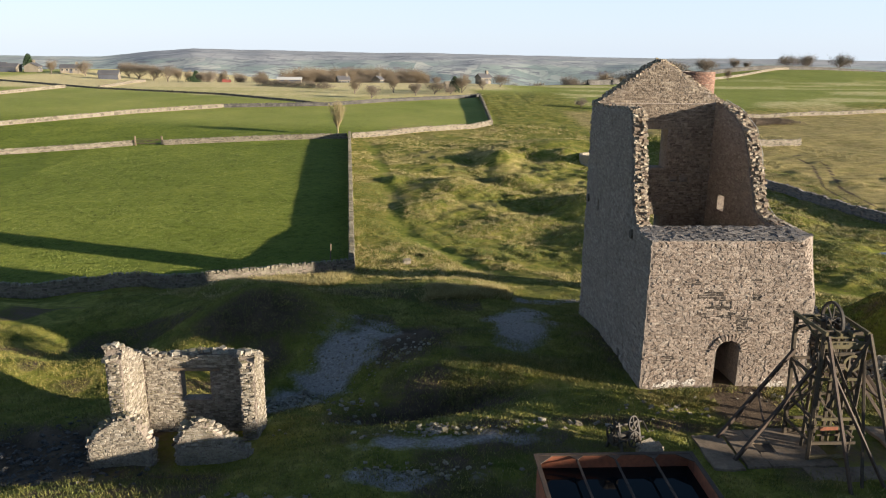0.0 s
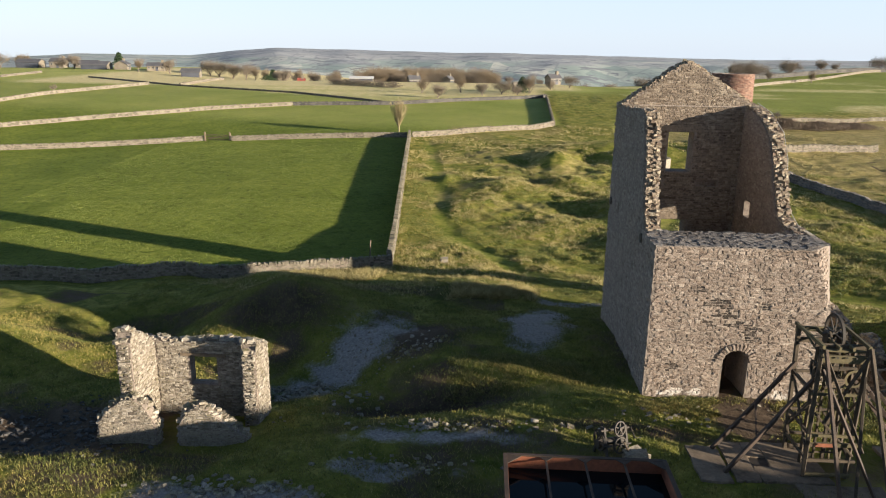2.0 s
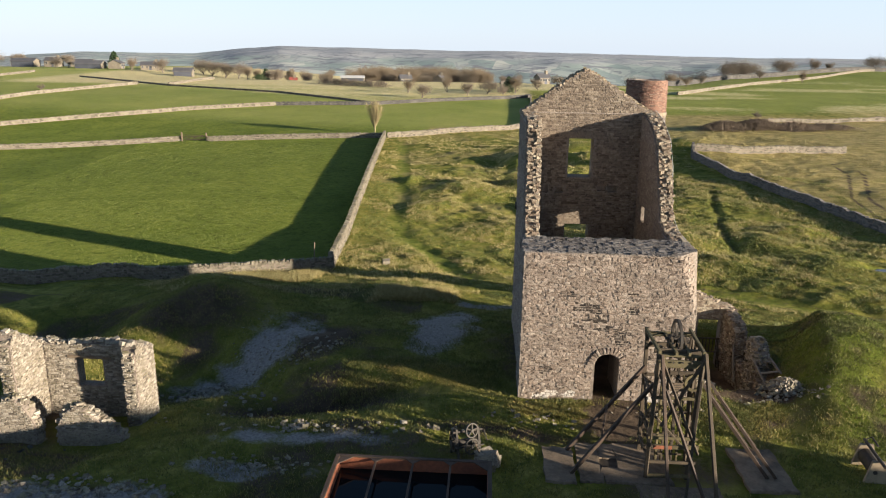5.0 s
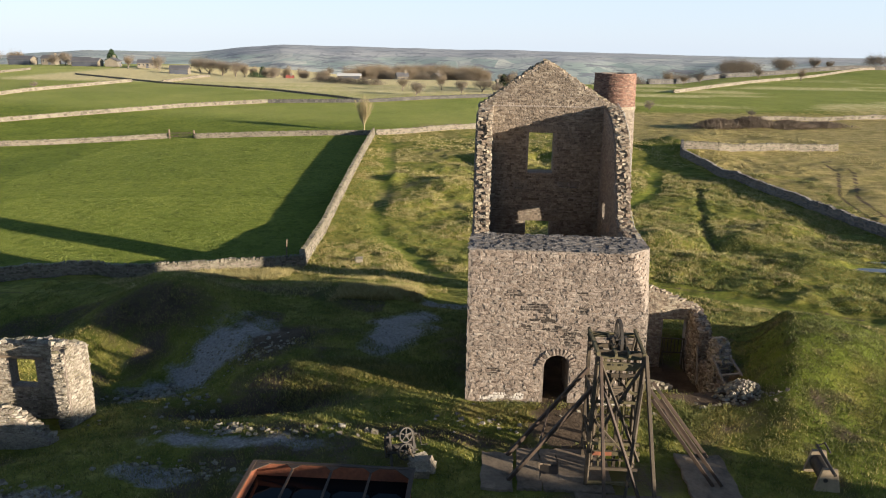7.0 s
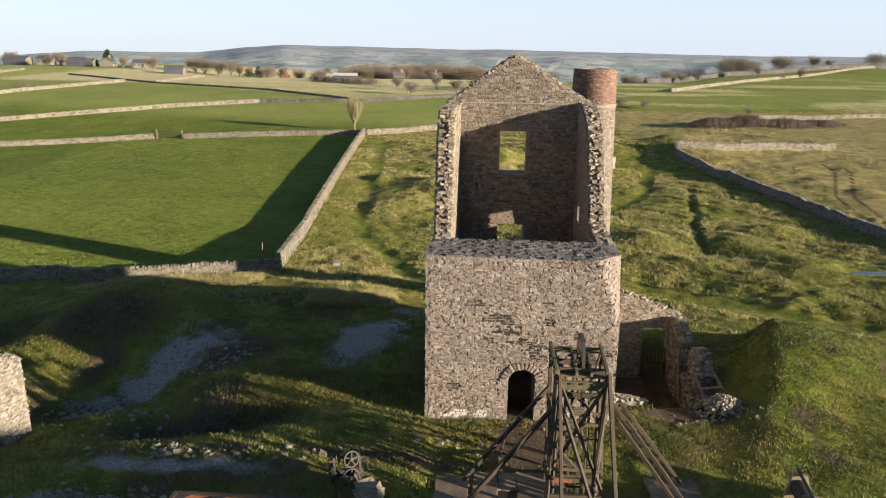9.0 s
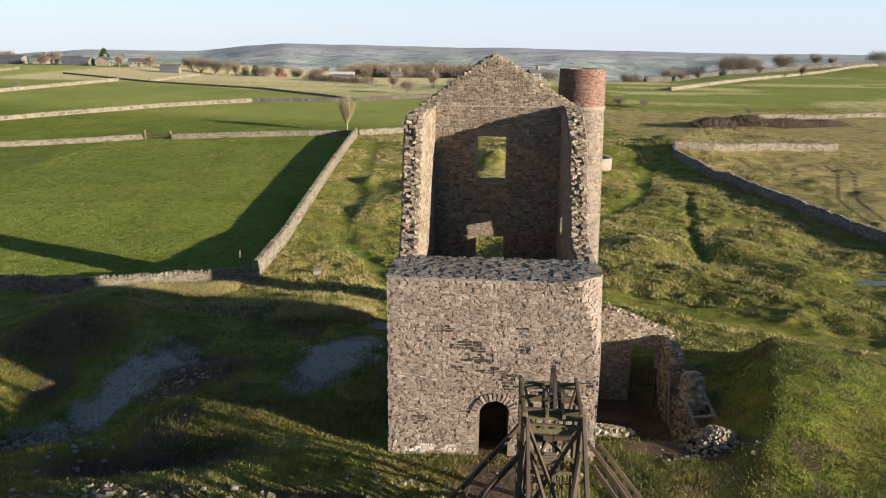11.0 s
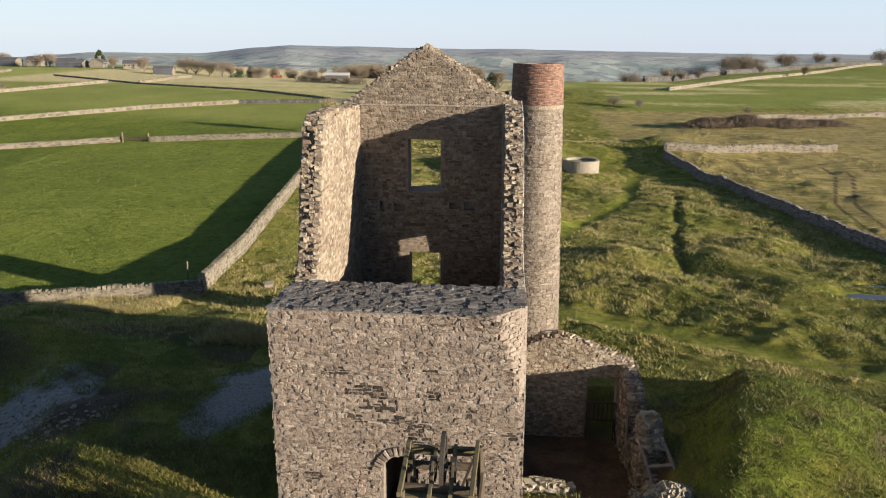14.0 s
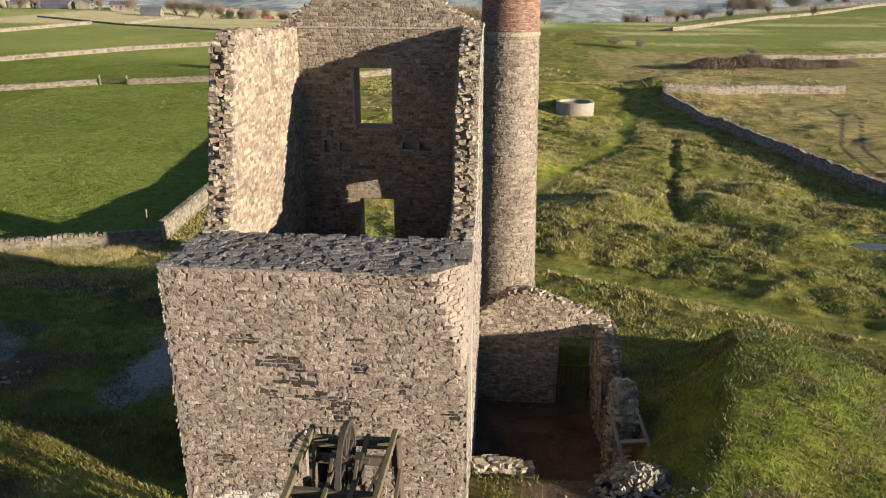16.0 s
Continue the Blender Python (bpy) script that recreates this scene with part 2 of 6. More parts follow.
def stone_mat(name, palette, island=True, lichen=(0.38, 0.34, 0.27), dark=(0.07, 0.055, 0.045), stains=0.25, moss=0.0, soot=False, wash=None):
    """Weathered stone: tone by stone, grain, stains, lichen specks."""
    m, nt, ln, bs = nodes_of(name)
    pos = world_pos(nt)
    col = ramp(nt, ln, rand_of(nt, island), palette)
    grain = noise_tex(nt, ln, pos, 22, 6, 0.7)
    col = mix(nt, ln, 0.55, col, ramp(nt, ln, grain, [(0.3, (0.35, 0.35, 0.35)), (0.7, (1.0, 1.0, 1.0))]), "MULTIPLY")
    lumps = noise_tex(nt, ln, pos, 6.5, 5, 0.7, 0.4)
    col = mix(nt, ln, 0.75, col, ramp(nt, ln, lumps, [(0.32, (0.55, 0.53, 0.52)), (0.5, (1.0, 1.0, 1.0)), (0.68, (1.3, 1.28, 1.26))]), "MULTIPLY")
    big = noise_tex(nt, ln, pos, 0.9, 5, 0.6, 0.5)
    col = mix(nt, ln, ramp(nt, ln, big, [(0.52, (0, 0, 0)), (0.72, (stains * 2, stains * 2, stains * 2))]), col, dark)
    spots = noise_tex(nt, ln, pos, 7, 4, 0.75)
    col = mix(nt, ln, ramp(nt, ln, spots, [(0.60, (0, 0, 0)), (0.68, (0.6, 0.6, 0.6))]), col, lichen)
    # random dark specks put the shade of small pits into the colour
    pit_shade = noise_tex(nt, ln, pos, 12, 3, 0.6, 0.2)
    col = mix(nt, ln, 0.85, col, ramp(nt, ln, pit_shade, [(0.33, (0.25, 0.22, 0.2)), (0.40, (1.0, 1.0, 1.0))]), "MULTIPLY")
    if wash:   # lime mortar smeared over the joints and faces
        smear = calc(nt, ln, "MULTIPLY_ADD", noise_tex(nt, ln, pos, 4.2, 5, 0.7, 0.8), 0.65, calc(nt, ln, "MULTIPLY", noise_tex(nt, ln, pos, 15, 4, 0.7, 0.5), 0.35))
        pale = mix(nt, ln, 0.7, wash, ramp(nt, ln, grain, [(0.3, (0.6, 0.6, 0.6)), (0.7, (1.2, 1.2, 1.2))]), "MULTIPLY")
        col = mix(nt, ln, ramp(nt, ln, smear, [(0.45, (0, 0, 0)), (0.58, (0.62, 0.62, 0.62))]), col, pale)
    if soot:
        sep = nt.new("ShaderNodeSeparateXYZ")
        ln.new(pos, sep.inputs[0])
        low = calc(nt, ln, "SUBTRACT", 1.0, calc(nt, ln, "ABSOLUTE", calc(nt, ln, "MULTIPLY", calc(nt, ln, "SUBTRACT", sep.outputs[2], 0.25), 1.6)), clamp=True)
        lime = ramp(nt, ln, calc(nt, ln, "MULTIPLY_ADD", low, 0.24, noise_tex(nt, ln, pos, 1.4, 4, 0.6)), [(0.73, (0, 0, 0)), (0.77, (0.8, 0.8, 0.8))])
        col = mix(nt, ln, lime, col, (0.52, 0.48, 0.43))
    if moss:
        up = nt.new("ShaderNodeSeparateXYZ")
        ln.new(nt.new("ShaderNodeNewGeometry").outputs["Normal"], up.inputs[0])
        f = calc(nt, ln, "MULTIPLY", ramp(nt, ln, up.outputs[2], [(0.5, (0, 0, 0)), (0.9, (1, 1, 1))]), ramp(nt, ln, big, [(0.42, (0, 0, 0)), (0.6, (moss, moss, moss))]))
        col = mix(nt, ln, f, col, (0.22, 0.19, 0.06))
    ln.new(col, bs.inputs["Base Color"])
    bs.inputs["Roughness"].default_value = 0.92
    bump(nt, ln, bs, calc(nt, ln, "ADD", calc(nt, ln, "MULTIPLY", grain, 0.6), calc(nt, ln, "ADD", spots, lumps)), 1.0, 0.03)
    return m


GREY_STONE = [(0.0, (0.188, 0.152, 0.125)), (0.2, (0.253, 0.207, 0.171)), (0.7, (0.302, 0.25, 0.207)), (1.0, (0.39, 0.338, 0.284))]
WARM_STONE = [(0.0, (0.17, 0.12, 0.085)), (0.4, (0.28, 0.22, 0.16)), (0.8, (0.36, 0.30, 0.22)), (1.0, (0.44, 0.38, 0.29))]
PALE_STONE = [(0.0, (0.14, 0.115, 0.09)), (0.2, (0.24, 0.205, 0.16)), (0.6, (0.31, 0.27, 0.21)), (1.0, (0.42, 0.375, 0.31))]
M_STONE = stone_mat("limestone_blocks", GREY_STONE, wash=(0.27, 0.225, 0.185))
FRONT_STONE = [(0.0, (0.085, 0.06, 0.045)), (0.16, (0.18, 0.132, 0.10)), (0.6, (0.27, 0.207, 0.162)), (0.9, (0.335, 0.273, 0.22)), (1.0, (0.40, 0.34, 0.28))]
M_FRONT = stone_mat("front_limestone", FRONT_STONE, lichen=(0.36, 0.305, 0.25), stains=0.3, soot=True, wash=(0.30, 0.243, 0.198))
M_DARK_PATCH = stone_mat("dark_patch_stone", [(0, (0.018, 0.013, 0.010)), (0.6, (0.05, 0.036, 0.027)), (1, (0.13, 0.10, 0.08))], lichen=(0.08, 0.065, 0.05))
M_CHIM = stone_mat("chimney_stone", [(0.0, (0.11, 0.083, 0.064)), (0.3, (0.19, 0.15, 0.115)), (0.7, (0.25, 0.205, 0.16)), (1.0, (0.32, 0.27, 0.215))], lichen=(0.32, 0.275, 0.22), stains=0.2, wash=(0.26, 0.212, 0.165))
M_STONE_P = stone_mat("limestone_block", FRONT_STONE, island=False, lichen=(0.36, 0.305, 0.25), stains=0.3, soot=True, wash=(0.30, 0.243, 0.198))
M_MORTAR = stone_mat("lime_mortar", [(0, (0.255, 0.21, 0.172)), (1, (0.255, 0.21, 0.172))], lichen=(0.32, 0.27, 0.225))
M_PALE = stone_mat("pale_rubble", PALE_STONE, moss=0.5)
M_WARM = stone_mat("warm_stone", WARM_STONE)
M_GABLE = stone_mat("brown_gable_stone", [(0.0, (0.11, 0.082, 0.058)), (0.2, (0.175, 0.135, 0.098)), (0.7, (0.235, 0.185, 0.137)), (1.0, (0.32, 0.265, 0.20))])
M_DRY = stone_mat("drystone", [(0.0, (0.11, 0.095, 0.068)), (0.5, (0.195, 0.172, 0.125)), (1.0, (0.27, 0.24, 0.18))], moss=0.4)
M_CAP = stone_mat("wall_top_rubble", [(0, (0.10, 0.09, 0.085)), (1, (0.22, 0.20, 0.185))], lichen=(0.32, 0.30, 0.28))
M_DARKW = stone_mat("dark_field_stone", [(0, (0.05, 0.048, 0.046)), (1, (0.13, 0.12, 0.11))], lichen=(0.2, 0.19, 0.17))
M_BRICK = stone_mat("chimney_brick", [(0, (0.17, 0.09, 0.065)), (0.5, (0.26, 0.14, 0.10)), (1, (0.34, 0.21, 0.15))], lichen=(0.35, 0.25, 0.2))


def plain_mat(name, c0, c1, scale, rough=0.8, metal=0.0, bumps=0.3, stretch=None):
    m, nt, ln, bs = nodes_of(name)
    tc = nt.new("ShaderNodeTexCoord").outputs["Object"]
    if stretch:
        mp = nt.new("ShaderNodeMapping")
        mp.inputs["Scale"].default_value = stretch
        ln.new(tc, mp.inputs[0])
        tc = mp.outputs[0]
    a = noise_tex(nt, ln, tc, scale, 6, 0.65, 0.3)
    b = noise_tex(nt, ln, tc, scale * 0.13, 3)
    f = calc(nt, ln, "MULTIPLY_ADD", b, 0.6, calc(nt, ln, "MULTIPLY", a, 0.5))
    col = ramp(nt, ln, f, [(0.35, c0), (0.7, c1)])
    col = mix(nt, ln, 0.18, col, ramp(nt, ln, rand_of(nt, False), [(0, (0.4, 0.4, 0.4)), (1, (1.6, 1.6, 1.6))]), "MULTIPLY")
    ln.new(col, bs.inputs["Base Color"])
    bs.inputs["Roughness"].default_value, bs.inputs["Metallic"].default_value = rough, metal
    bump(nt, ln, bs, a, bumps, 0.01)
    return m


M_TIMBER = plain_mat("dark_weathered_timber", (0.024, 0.017, 0.010), (0.085, 0.062, 0.038), 14, 0.85)
M_TIMBER_G = plain_mat("algae_green_timber", (0.045, 0.036, 0.018), (0.145, 0.118, 0.056), 10, 0.9)
M_STEEL = plain_mat("rusty_steel", (0.022, 0.015, 0.01), (0.075, 0.045, 0.028), 12, 0.75)
M_RUST = plain_mat("orange_rust_plate", (0.10, 0.035, 0.018), (0.30, 0.10, 0.045), 6, 0.85)
M_CONC = plain_mat("old_concrete", (0.06, 0.045, 0.03), (0.24, 0.178, 0.12), 5, 0.95)
M_IRON = plain_mat("pitted_iron", (0.016, 0.013, 0.010), (0.055, 0.043, 0.032), 16, 0.7)


# ground: masks come from the mesh; tone and texture from noise
def ground_mat():
    m, nt, ln, bs = nodes_of("turf_and_earth")
    pos = world_pos(nt)

    def att(name):
        a = nt.new("ShaderNodeAttribute")
        a.attribute_name = name
        return a.outputs["Fac"]

    fine = noise_tex(nt, ln, pos, 5.5, 6, 0.7)
    mid = noise_tex(nt, ln, pos, 0.55, 5, 0.6, 0.6)
    big = noise_tex(nt, ln, pos, 0.05, 4, 0.6)
    turf = ramp(nt, ln, mid, [(0.3, (0.085, 0.105, 0.018)), (0.5, (0.18, 0.18, 0.033)), (0.72, (0.31, 0.27, 0.072))])
    field = ramp(nt, ln, big, [(0.3, (0.122, 0.162, 0.021)), (0.7, (0.178, 0.21, 0.032))])
    field = mix(nt, ln, 0.8, field, ramp(nt, ln, noise_tex(nt, ln, pos, 0.16, 5, 0.65, 0.5), [(0.35, (0.72, 0.76, 0.66)), (0.65, (1.18, 1.12, 1.15))]), "MULTIPLY")
    patchy = noise_tex(nt, ln, pos, 1.3, 5, 0.75, 0.5)
    field = mix(nt, ln, 0.8, field, ramp(nt, ln, patchy, [(0.36, (0.42, 0.46, 0.38)), (0.5, (1.0, 1.0, 1.0)), (0.7, (1.25, 1.15, 1.2))]), "MULTIPLY")
    rows = nt.new("ShaderNodeMapping")
    rows.inputs["Rotation"].default_value, rows.inputs["Scale"].default_value = (0, 0, radians(-35)), (0.25, 2.4, 1)
    ln.new(pos, rows.inputs[0])
    straw = ramp(nt, ln, mid, [(0.3, (0.20, 0.18, 0.058)), (0.7, (0.41, 0.325, 0.14))])
    straw = mix(nt, ln, 0.6, straw, ramp(nt, ln, noise_tex(nt, ln, rows.outputs[0], 0.8, 5, 0.7), [(0.35, (0.5, 0.46, 0.42)), (0.6, (1.15, 1.12, 1.1))]), "MULTIPLY")
    straw = mix(nt, ln, att("dry"), straw, ramp(nt, ln, mid, [(0.3, (0.52, 0.43, 0.20)), (0.7, (0.64, 0.55, 0.30))]))
    turf = mix(nt, ln, 0.6, turf, ramp(nt, ln, patchy, [(0.36, (0.45, 0.5, 0.42)), (0.5, (1.0, 1.0, 1.0)), (0.68, (1.35, 1.25, 1.25))]), "MULTIPLY")
    gravel = ramp(nt, ln, noise_tex(nt, ln, pos, 9, 6, 0.8), [(0.3, (0.16, 0.142, 0.13)), (0.7, (0.42, 0.38, 0.345))])
    earth = ramp(nt, ln, mid, [(0.3, (0.045, 0.032, 0.022)), (0.7, (0.13, 0.095, 0.065))])
    edge = calc(nt, ln, "MULTIPLY_ADD", calc(nt, ln, "SUBTRACT", mid, 0.5), 0.9, calc(nt, ln, "MULTIPLY", calc(nt, ln, "SUBTRACT", fine, 0.5), 0.5))

    def sharp(name, soft=0.16):
        v = calc(nt, ln, "ADD", att(name), calc(nt, ln, "MULTIPLY", edge, calc(nt, ln, "GREATER_THAN", att(name), 0.02)))
        return ramp(nt, ln, v, [(0.5 - soft, (0, 0, 0)), (0.5 + soft, (1, 1, 1))])

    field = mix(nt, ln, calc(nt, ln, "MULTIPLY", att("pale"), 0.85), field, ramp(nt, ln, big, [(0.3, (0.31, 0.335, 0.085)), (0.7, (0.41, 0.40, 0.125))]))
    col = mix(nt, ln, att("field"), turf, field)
    col = mix(nt, ln, sharp("straw", 0.3), col, straw)
    col = mix(nt, ln, sharp("earth"), col, earth)
    col = mix(nt, ln, sharp("gravel"), col, gravel)
    col = mix(nt, ln, 0.5, col, ramp(nt, ln, fine, [(0.3, (0.45, 0.45, 0.45)), (0.7, (1.3, 1.3, 1.3))]), "MULTIPLY")
    ln.new(col, bs.inputs["Base Color"])
    bs.inputs["Roughness"].default_value = 1.0
    bs.inputs["Specular IOR Level"].default_value = 0.1
    bump(nt, ln, bs, calc(nt, ln, "ADD", fine, mid), 0.7, 0.15)
    return m


M_GROUND = ground_mat()


# ---- ground ----
def interp(v, ks, zs):
    return np.interp(v, ks, zs)


# mounds and hollows: x, y, half-width along x, along y, height
MOUNDS = [(-20.5, 14.5, 5, 4, 1.8), (-17.0, 5.6, 3.8, 4.0, -2.3), (-30, 12, 6, 4.5, -2.0), (-21.5, 8, 3.2, 2.8, -1.4), (-38, 13, 9, 5, -1.0), (-11.8, 0.2, 3.2, 2.2, -1.7), (-12.8, 3.2, 2.4, 2.6, -0.9), (-8.4, 0.7, 2.8, 1.5, -1.0), (-5.5, 2.4, 3.0, 1.0, 0.25), (-27, 8, 7, 5, -0.6), (-9, 20, 6, 4, 0.5),
          (-0.9, 86.5, 2.0, 4.2, -1.3), (3.6, 84, 2.6, 5, 1.4), (-0.8, 70.5, 1.8, 2.6, -0.9), (4.2, 69.5, 3, 3, 1.4), (5, 55.5, 2.6, 3, -0.9), (10.5, 54, 3.4, 4.5, 1.7),
          (10, 84.5, 3, 2.5, -0.8), (14.5, 85, 3.6, 3, 1.4), (-13.0, 71.5, 1.2, 2.5, 0.8), (-5, 66, 5, 5, 0.9), (-10, 56, 3, 3, 0.6), (-2, 47, 4, 3, 0.6), (19.5, 77, 3, 2, 0.5),
          (17.5, 40, 2.6, 3.4, 1.0), (26.5, 41, 3.2, 3.6, 0.9), (31, 46, 3.4, 2, 0.8), (29, 33, 3, 2.5, 0.5),
          (20, 33, 3, 2, 0.4), (33, 99, 4, 8, 1.2), (12, 95, 14, 10, 2.0), (33, 95, 10, 8, 1.6), (-24, 23, 3, 2, 0.9)]


DITCH = [(28.3, 66.4), (25.2, 54), (22.9, 42.4), (21.9, 37.0)]
PATH_M = [(-18.2, 107), (-13.9, 74.2), (-12.3, 51.7), (-10.7, 45), (-7.7, 39.5), (-3, 28)]
PATH_R = [(11.5, 45), (13.6, 51), (21.9, 65), (25, 78)]
TRACK = [(6, 31), (11.5, 27.5), (16.7, 24.7), (21, 21.9), (26.5, 18.6), (38, 12)]


TYRES = [(52, 84), (51.4, 77), (46, 64), (44.8, 54), (46, 46)]   # where a tractor turned on the stubble
PONDS = [(34.2, 31.8, 3.0, 0.9, -2.5), (35.6, 35.2, 1.4, 0.5, -2.75)]


def along(x, y, pts):
    """Distance from a line of points."""
    best = np.full(np.shape(x), 1e9)
    for (ax, ay), (bx, by) in zip(pts, pts[1:]):
        t = np.clip(((x - ax) * (bx - ax) + (y - ay) * (by - ay)) / ((bx - ax) ** 2 + (by - ay) ** 2), 0, 1)
        best = np.minimum(best, np.hypot(x - ax - t * (bx - ax), y - ay - t * (by - ay)))
    return best


def height(x, y):
    x, y = np.asarray(x, float), np.asarray(y, float)
    z = interp(y, [-60, 0, 8, 20, 31, 45, 62, 85, 115, 175, 300, 600, 5200], [0.3, 0, -0.3, -2.0, -3.9, -4.2, -3.4, -2.6, -2.0, 0.6, 2.2, 3.0, 3.0])
    z = z - 9 * smooth(255, 360, y + 0.12 * np.abs(x + 20)) * smooth(-190, -50, x) * (1 - smooth(40, 110, x)) - 80 * smooth(380, 1300, np.hypot(x, y))
    z = z - smooth(10, 40, y) * smooth(-20, -90, x) * 2.2 * (1 - smooth(90, 170, y))
    z = z - smooth(-8.5, -3.5, y) * (1 - smooth(3, 9, y)) * (1.2 * smooth(-12, -20, x) + 0.8 * smooth(-22, -30, x))
    z = z - 0.8 * smooth(-14, -30, x) * smooth(8, 22, y) * (1 - smooth(30, 50, y))
    # the right-hand pasture lies almost level below the heap
    z = z + smooth(2, 14, x) * interp(y, [8, 14, 20, 26, 31, 38, 45, 62, 90], [0, -0.4, -0.55, 0.3, 1.2, 1.3, 1.1, 0.4, 0.2])
    z = z + 1.4 * smooth(8, 64, x) * smooth(42, 84, y) * (1 - smooth(105, 150, y))
    for mx, my, sx, sy, h in MOUNDS:
        z = z + h * np.exp(-((x - mx) / sx) ** 2 - ((y - my) / sy) ** 2)
    rough = (1 - in_fields(x, y)) * (1 - smooth(180, 320, y)) * (0.25 + 0.75 * smooth(1, 14, along(x, y, [(-15.9, 31.5), (-22.6, 113.5)])))
    z = z + rough * (0.10 * flat_noise(x, y, 3.1, 1) + 0.045 * flat_noise(x, y, 1.15, 4, 2) + 0.28 * flat_noise(x, y, 11.0, 2) * smooth(6, 25, np.hypot(x - 4, y + 2))
                     + (0.12 * flat_noise(x, y, 4.6, 6) + 0.12 * np.abs(flat_noise(x, y, 7.5, 9, 2))) * smooth(14, 26, y))
    trodden = np.exp(-(np.minimum(along(x, y, PATH_M), np.minimum(along(x, y, PATH_R), along(x, y, TRACK))) / 1.5) ** 2)
    rank = smooth(14, 24, y) * (1 - 0.8 * trodden) * (1 - smooth(75, 130, y))
    tuft = lump_noise(x, y, 1.25, 3)
    z = z + rough * (0.05 * lump_noise(x, y, 0.7, 5) + 0.06 * lump_noise(x, y, 1.8, 9)
                     + rank * (0.06 + 0.22 * smooth(.3, .7, lump_noise(x, y, 7.0, 8))) * (tuft ** 2 + 0.45 * lump_noise(x, y, 0.62, 4)))
    # the right-hand field ends at a brow; a low rise at its far corner
    z = z - 13 * smooth(2, 75, side(x, y, 40, 245, 150, 352)) * smooth(20, 45, x) + 3.2 * smooth(110, 200, x) * smooth(260, 380, y)
    z = z - 0.2 * np.exp(-(along(x + 0.5 * flat_noise(x, y, 3, 3), y, DITCH) / 0.55) ** 2) * 1.6 - 0.15 * trodden
    # spoil heap beside the boiler house: steep towards it, gentle away from it
    d = -side(x, y, 14.6, 0.0, 18.0, 9.8) + 0.35 * flat_noise(x, y, 2.6, 3)
    e = -side(x, y, 24.0, 4.5, 18.0, 10.2)
    heap = np.where(d < 0, np.exp(-(d / 1.5) ** 2), np.exp(-(d / 7.5) ** 2)) * (1 - smooth(-0.6, 4.0, e)) * np.exp(-(np.minimum(y - 5, 0) / 4.5) ** 2)
    z = z + 2.1 * heap
    # two shallow wet hollows
    for px, py, rx, ry, pz in PONDS:
        sunk = np.exp(-(((x - px) / rx) ** 2 + ((y - py) / ry) ** 2) ** 2)
        z = z * (1 - sunk) + sunk * (pz - 0.12)
    # unseen bank added towards the sun; crest and spikes shade the foreground in streaks
    s, n = x * math.cos(radians(SUN_AZ)) - y * math.sin(radians(SUN_AZ)), x * math.sin(radians(SUN_AZ)) + y * math.cos(radians(SUN_AZ))
    bank = interp(n, [-60, -9, -7.6, -6.6, -5.4, -4, -2.2, -1.4, -0.7, 2, 9], [10.2, 10.1, 9.5, 8.2, 7.2, 6.5, 6.4, 6.2, 5.8, 4.0, 0.0]) + 0.3 * flat_noise(n, n, 2.2, 5) + 2.4 * np.maximum(0, lump_noise(n, 0 * n, 0.42, 6) - 0.5) * smooth(-8, -6.5, n) * (1 - smooth(-1.6, -0.6, n))
    z = z + np.maximum(bank, 0) * np.exp(-((s - 46) / 8) ** 4)
    # sunken floor of the roofless boiler house
    pit = smooth(7.2, 7.7, x) * (1 - smooth(12.9, 13.3, x)) * smooth(1.9, 2.9, y) * (1 - smooth(12.4, 12.9, y))
    z = z * (1 - pit) + pit * -2.7
    yard = smooth(-0.2, 0.8, x) * (1 - smooth(11, 13, x)) * smooth(-8.5, -7, y) * (1 - smooth(-2.5, -0.5, y))
    return z * (1 - yard)


def side(x, y, ax, ay, bx, by):
    """Signed distance from the line a to b, positive to its left."""
    d = math.hypot(bx - ax, by - ay)
    return ((bx - ax) * (y - ay) - (by - ay) * (x - ax)) / d


def in_fields(x, y):
    """1 on the smooth green fields to the left and far ahead."""
    a = smooth(-0.4, 0.8, side(x, y, -15.8, 31.5, -22.6, 113.5))
    b = smooth(-0.4, 0.8, side(x, y, -50, 23.2, -15.8, 31.5))
    far = smooth(-1, 2, side(x, y, -22.6, 113.5, 7, 131)) * smooth(-1, 1, -(x - 9))
    right = smooth(-2, 4, side(x, y, 40, 150, 110, 172)) * smooth(-4, 4, x - 36)
    return np.clip(np.maximum(np.maximum(a * b, far), np.maximum(right, smooth(190, 230, y))), 0, 1)


def blob(x, y, cx, cy, rx, ry, turn=0.0):
    c, s = math.cos(radians(turn)), math.sin(radians(turn))
    u, v = (x - cx) * c + (y - cy) * s, -(x - cx) * s + (y - cy) * c
    return np.clip(1.25 - 0.75 * np.hypot(u / rx, v / ry), 0, 1)


def lines(lo, fine0, fine1, hi, step, grow=1.09):
    mid = list(np.arange(fine0, fine1 + 1e-6, step))
    for sgn, end, at in ((-1, lo, fine0), (1, hi, fine1)):
        d, p, more = step, at, []
        while (p - end) * sgn < 0:
            d *= grow
            p += sgn * d
            more.append(p)
        mid = more[::-1] + mid if sgn < 0 else mid + more
    return np.array(mid)


